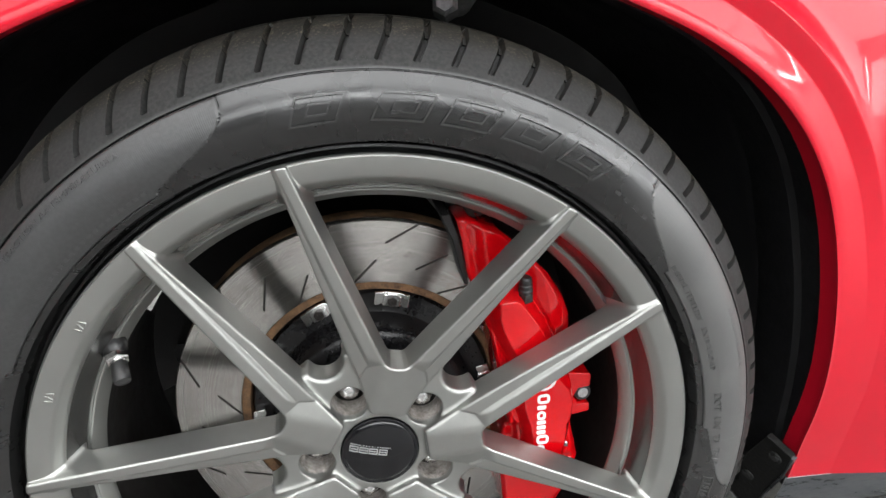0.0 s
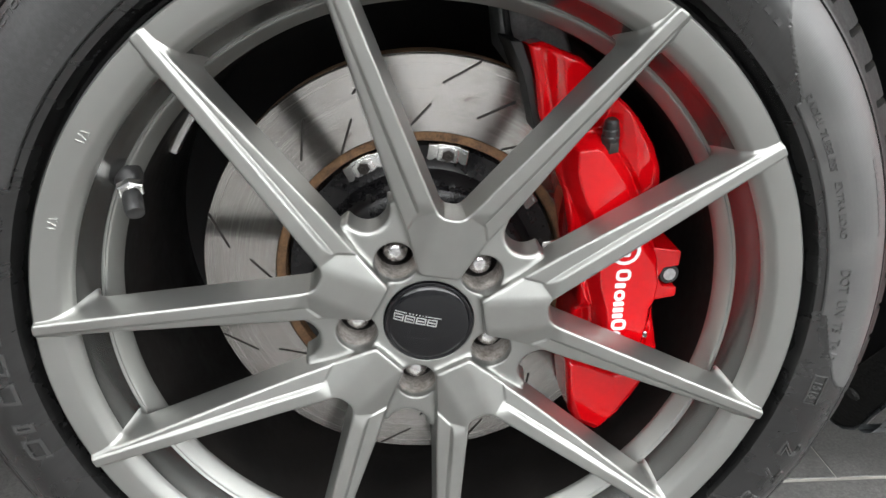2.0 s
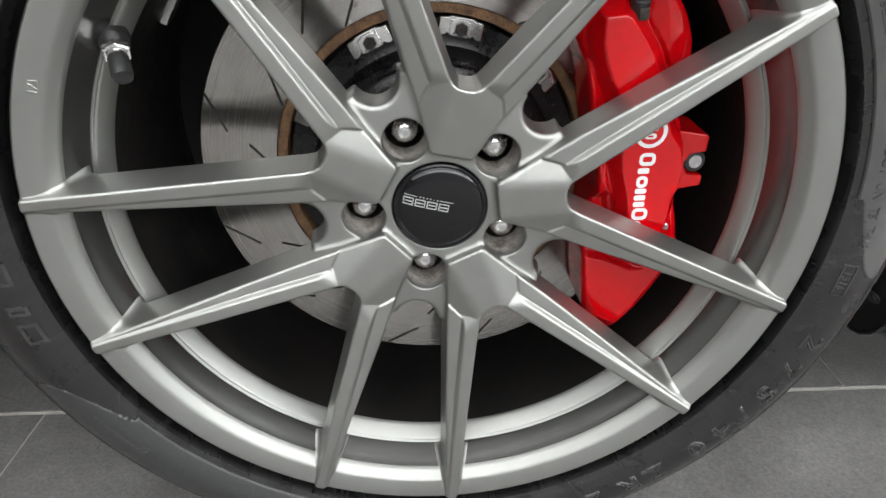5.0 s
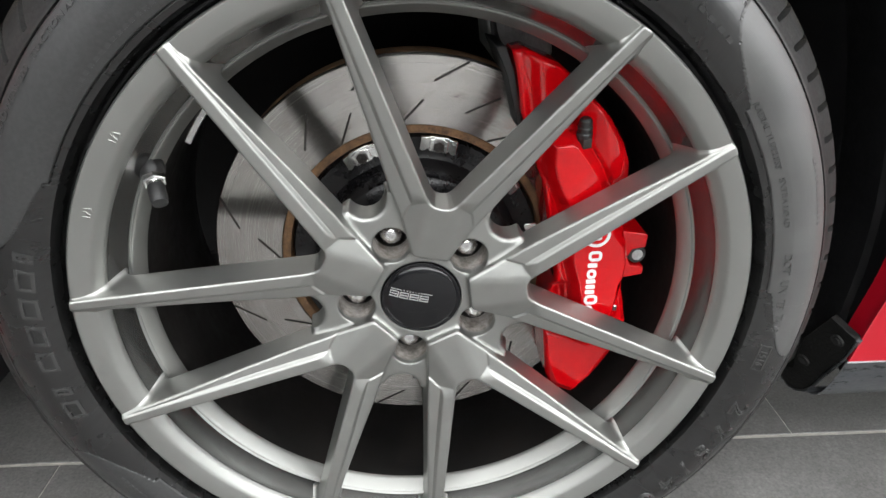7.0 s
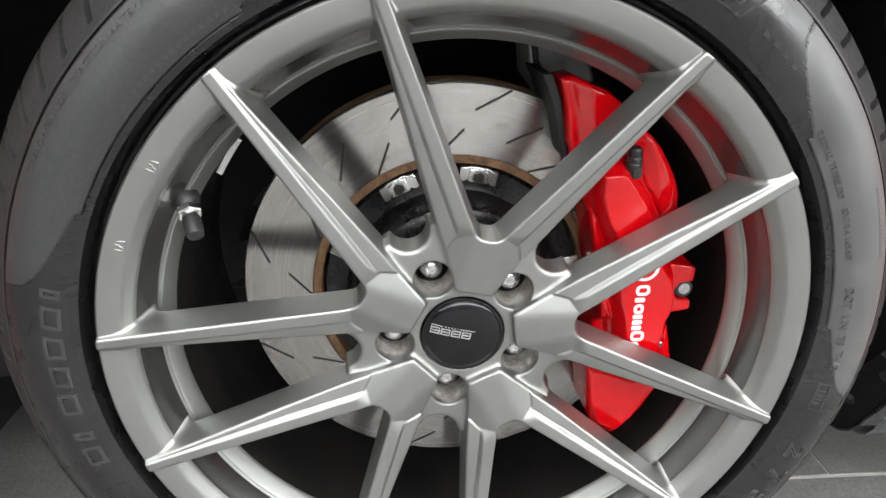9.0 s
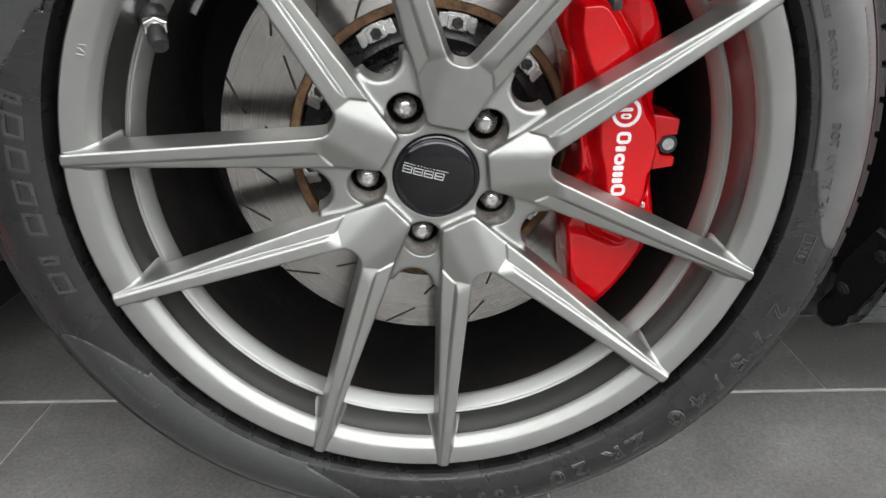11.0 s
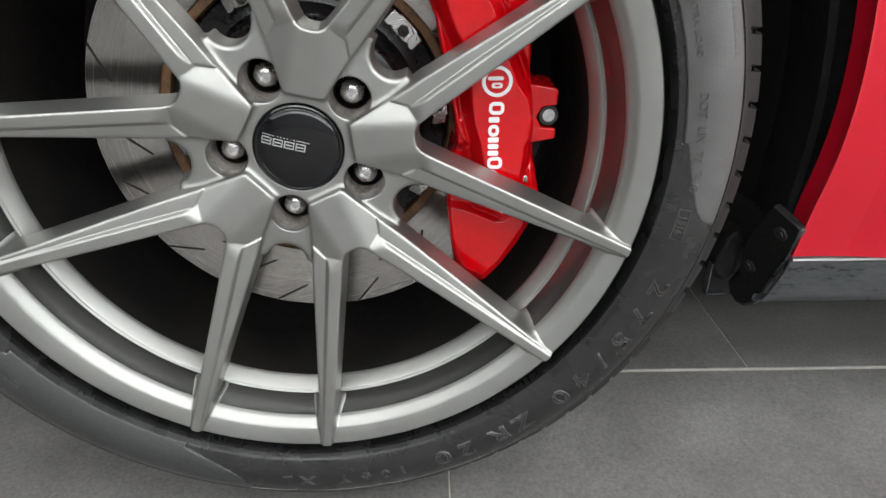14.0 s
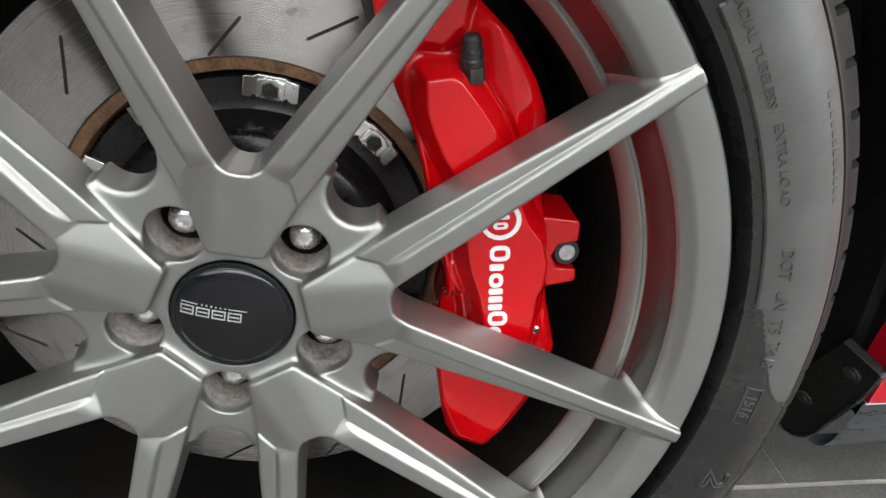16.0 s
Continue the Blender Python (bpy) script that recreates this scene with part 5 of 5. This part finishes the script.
def caliper():
    me = caliper_mesh()
    me.materials.append(CALIPER)
    c = new("brake_caliper", me)
    c.parent = CAR
    c.location = (0, 0, HZ)
    tagged(c, "glossy red brake caliper with white marks")
    bm = slab([(x + (0.143 - x) * 0.06, z * 0.96) for x, z in CALIPER_OUTLINE], 0.106, 0.190)
    part("caliper_bridge", bm, CALIPER, c, "red bridge over the disc's edge", bevel=0.002)
    # the lug that takes the mounting bolt, as a fork
    lug = bmesh.new()
    front = [(0.176, -0.010), (0.2025, -0.0065), (0.2035, -0.004), (0.2035, 0.0025), (0.1900, 0.0035), (0.1850, 0.0130), (0.1900, 0.0225), (0.2035, 0.0235), (0.2035, 0.0350), (0.2020, 0.0375), (0.176, 0.0415)]
    slab(front, 0.064, 0.104, lug, inset=0.0015)
    part("mounting_lug", lug, CALIPER, c, "red forked mounting lug", bevel=0.0012)

    # bleed screw with its cap
    m = axis_pose(Vector((0.1352, 0.0580, 0.1235)), Vector((-0.06, -0.22, 1.0)))
    part("bleed_screw", lathe([(0.0072, -0.002), (0.0072, 0.0045), (0.0064, 0.0060)], 6, m), DARK_STEEL, c, "dark hexagonal bleed screw")
    part("bleed_cap", lathe([(0.0056, 0.005), (0.0064, 0.007), (0.0064, 0.0095), (0.0057, 0.0105), (0.0060, 0.0125), (0.0060, 0.0145), (0.0052, 0.0155), (0.0054, 0.0170), (0.0050, 0.0205), (0.0034, 0.0222)], 24, m), RUBBER_CAP, c, "black rubber bleed cap")
    # mounting bolt
    m = axis_pose(Vector((0.1965, 0.0780, 0.0130)), (0.05, -1, 0.05))
    bm = lathe([(0.0092, 0.0), (0.0092, 0.0015)], 28, m)
    lathe([(0.0084, 0.001), (0.0084, 0.009), (0.0076, 0.0102)], 28, m, bm)
    part("mounting_bolt", bm, RUBBER_CAP, c, "black mounting bolt")
    part("bolt_face", lathe([(0.0052, 0.0098), (0.0050, 0.0108)], 24, m), CAST, c, "grey bolt head face")
    # pins and holes along the outer edge
    for p in ((0.1800, 0.0640, -0.0385),):
        part("pin", lathe([(0.0030, -0.01), (0.0030, 0.003), (0.0022, 0.0038)], 16, axis_pose(Vector(p), (0.1, -1, 0.1))), ZINC, c, "small steel pin")
    part("screw_hole", lathe([(0.0036, -0.004), (0.0036, 0.0022), (0.0022, 0.0023), (0.0022, 0.001)], 20, axis_pose(Vector((0.1735, 0.0665, 0.0985)), (0, -1, 0))), DARK_STEEL, c, "small dark screw hole")
    # abutment plate beside the pads, blackened to stand in for the dark gap
    bm = slab([(0.074, 0.196), (0.082, 0.176), (0.090, 0.130), (0.086, 0.130), (0.076, 0.172), (0.066, 0.196)], 0.082, 0.150)
    part("pad_edge", bm, UNDER, c, "brake pad edge, blackened for the shaded gap there", bevel=0.001)

    # white marks: a ring with a bar, then six plain blocks in a column down the band
    def plate(name, outer, inner=(), label="white printed mark"):
        b = bmesh.new()
        y0, y1 = 0.0473, 0.0484
        loops = [[b.verts.new((x, y, z)) for x, z in ring] for ring in (outer, inner) if ring for y in (y0, y1)]
        k = len(outer)
        if inner:
            for p, q in ((0, 2), (1, 3), (0, 1), (2, 3)):
                for i in range(k):
                    b.faces.new((loops[p][i], loops[p][(i + 1) % k], loops[q][(i + 1) % k], loops[q][i]))
        else:
            b.faces.new(loops[0])
            for i in range(k):
                b.faces.new((loops[0][i], loops[0][(i + 1) % k], loops[1][(i + 1) % k], loops[1][i]))
        part(name, b, WHITE_PRINT, c, label)

    def rounded(cx, cz, sx, sz, r):
        r = min(r, sx / 2, sz / 2)
        return [(cx + qx * (sx / 2 - r) + r * math.cos(radians(a0 + 18 * i)), cz + qz * (sz / 2 - r) + r * math.sin(radians(a0 + 18 * i)))
                for qx, qz, a0 in ((1, 1, 0), (-1, 1, 90), (-1, -1, 180), (1, -1, 270)) for i in range(6)]

    plate("ring_mark", rounded(0.1512, 0.0455, 0.0235, 0.0235, 0.02), rounded(0.1512, 0.0455, 0.0180, 0.0180, 0.02))
    plate("ring_bar", rounded(0.1500, 0.0478, 0.0120, 0.0028, 0.0012))
    plate("ring_bar", rounded(0.1512, 0.0425, 0.0085, 0.0042, 0.0020), rounded(0.1512, 0.0425, 0.0040, 0.0014, 0.0007))
    z = 0.0305
    for wide, tall, open_ in ((0.0108, 1, 1), (0.0070, 0, 0), (0.0104, 0, 1), (0.0158, 0, 2), (0.0108, 1, 1), (0.0104, 0, 1)):
        sz = wide - 0.0009
        cz = z - wide / 2
        sx = 0.0118 if tall else 0.0084
        cx = 0.1455 + sx / 2
        if open_ == 2:
            for k in range(3):
                plate("white_block", rounded(cx, z - 0.0022 - 0.0054 * k, sx, 0.0040, 0.0012))
        elif open_:
            plate("white_block", rounded(cx, cz, sx, sz, 0.0038), rounded(cx, cz, sx - 0.0050, sz - 0.0056, 0.0014))
        else:
            plate("white_block", rounded(cx, cz, sx, sz * 0.7, 0.0012))
        z -= wide
    return c


caliper()


# ---- floor tiles ----
def tiles():
    """Square tiles in staggered rows, each with softened edges."""
    sx, sy = (TILE - 0.0014) / 2, (TILE - 0.0050) / 2
    bm = bmesh.new()
    rings = []
    for d, z in ((0.0, -0.006), (0.0, -0.0008), (0.0008, 0.0)):
        rings.append([bm.verts.new((x * (sx - d), y * (sy - d), z)) for x, y in ((-1, -1), (1, -1), (1, 1), (-1, 1))])
    for a, b in zip(rings, rings[1:]):
        for k in range(4):
            bm.faces.new((a[k], a[(k + 1) % 4], b[(k + 1) % 4], b[k]))
    bm.faces.new(rings[-1])
    me = bpy.data.meshes.new("tile")
    bmesh.ops.recalc_face_normals(bm, faces=bm.faces)
    bm.to_mesh(me)
    bm.free()
    me.materials.append(STONE)
    t = radians(FLOOR_TURN)
    far_v, far_f = [], []
    proto_v = [v.co.copy() for v in me.vertices]
    proto_f = [list(p.vertices) for p in me.polygons]
    for row in range(-15, 9):
        shift = 0.123 if row % 2 else 0.519
        for col in range(-12, 20):
            u = shift + TILE * (col + 0.5)
            v = TILE * (row + 0.5)
            x = u * math.cos(t) - v * math.sin(t)
            y = 0.2235 + u * math.sin(t) + v * math.cos(t)
            if not (-5.7 < x < 10.2 and -7.7 < y < 4.7):
                continue
            m = pose(x, y, 0.0, 0, 0, FLOOR_TURN)
            if -3.0 < x < 4.6 and -3.6 < y < 3.2:
                ob = new("tile", me)
                ob.parent = FLOOR
                ob.matrix_world = m
            else:
                k = len(far_v)
                far_v += [m @ p for p in proto_v]
                far_f += [[k + q for q in f] for f in proto_f]
    rest = bpy.data.meshes.new("far_tiles")
    rest.from_pydata(far_v, [], far_f)
    rest.materials.append(STONE)
    ob = new("far_tiles", rest)
    ob.parent = FLOOR
    tagged(ob, "grey stone-look tiles farther off", kind="stuff")


tiles()
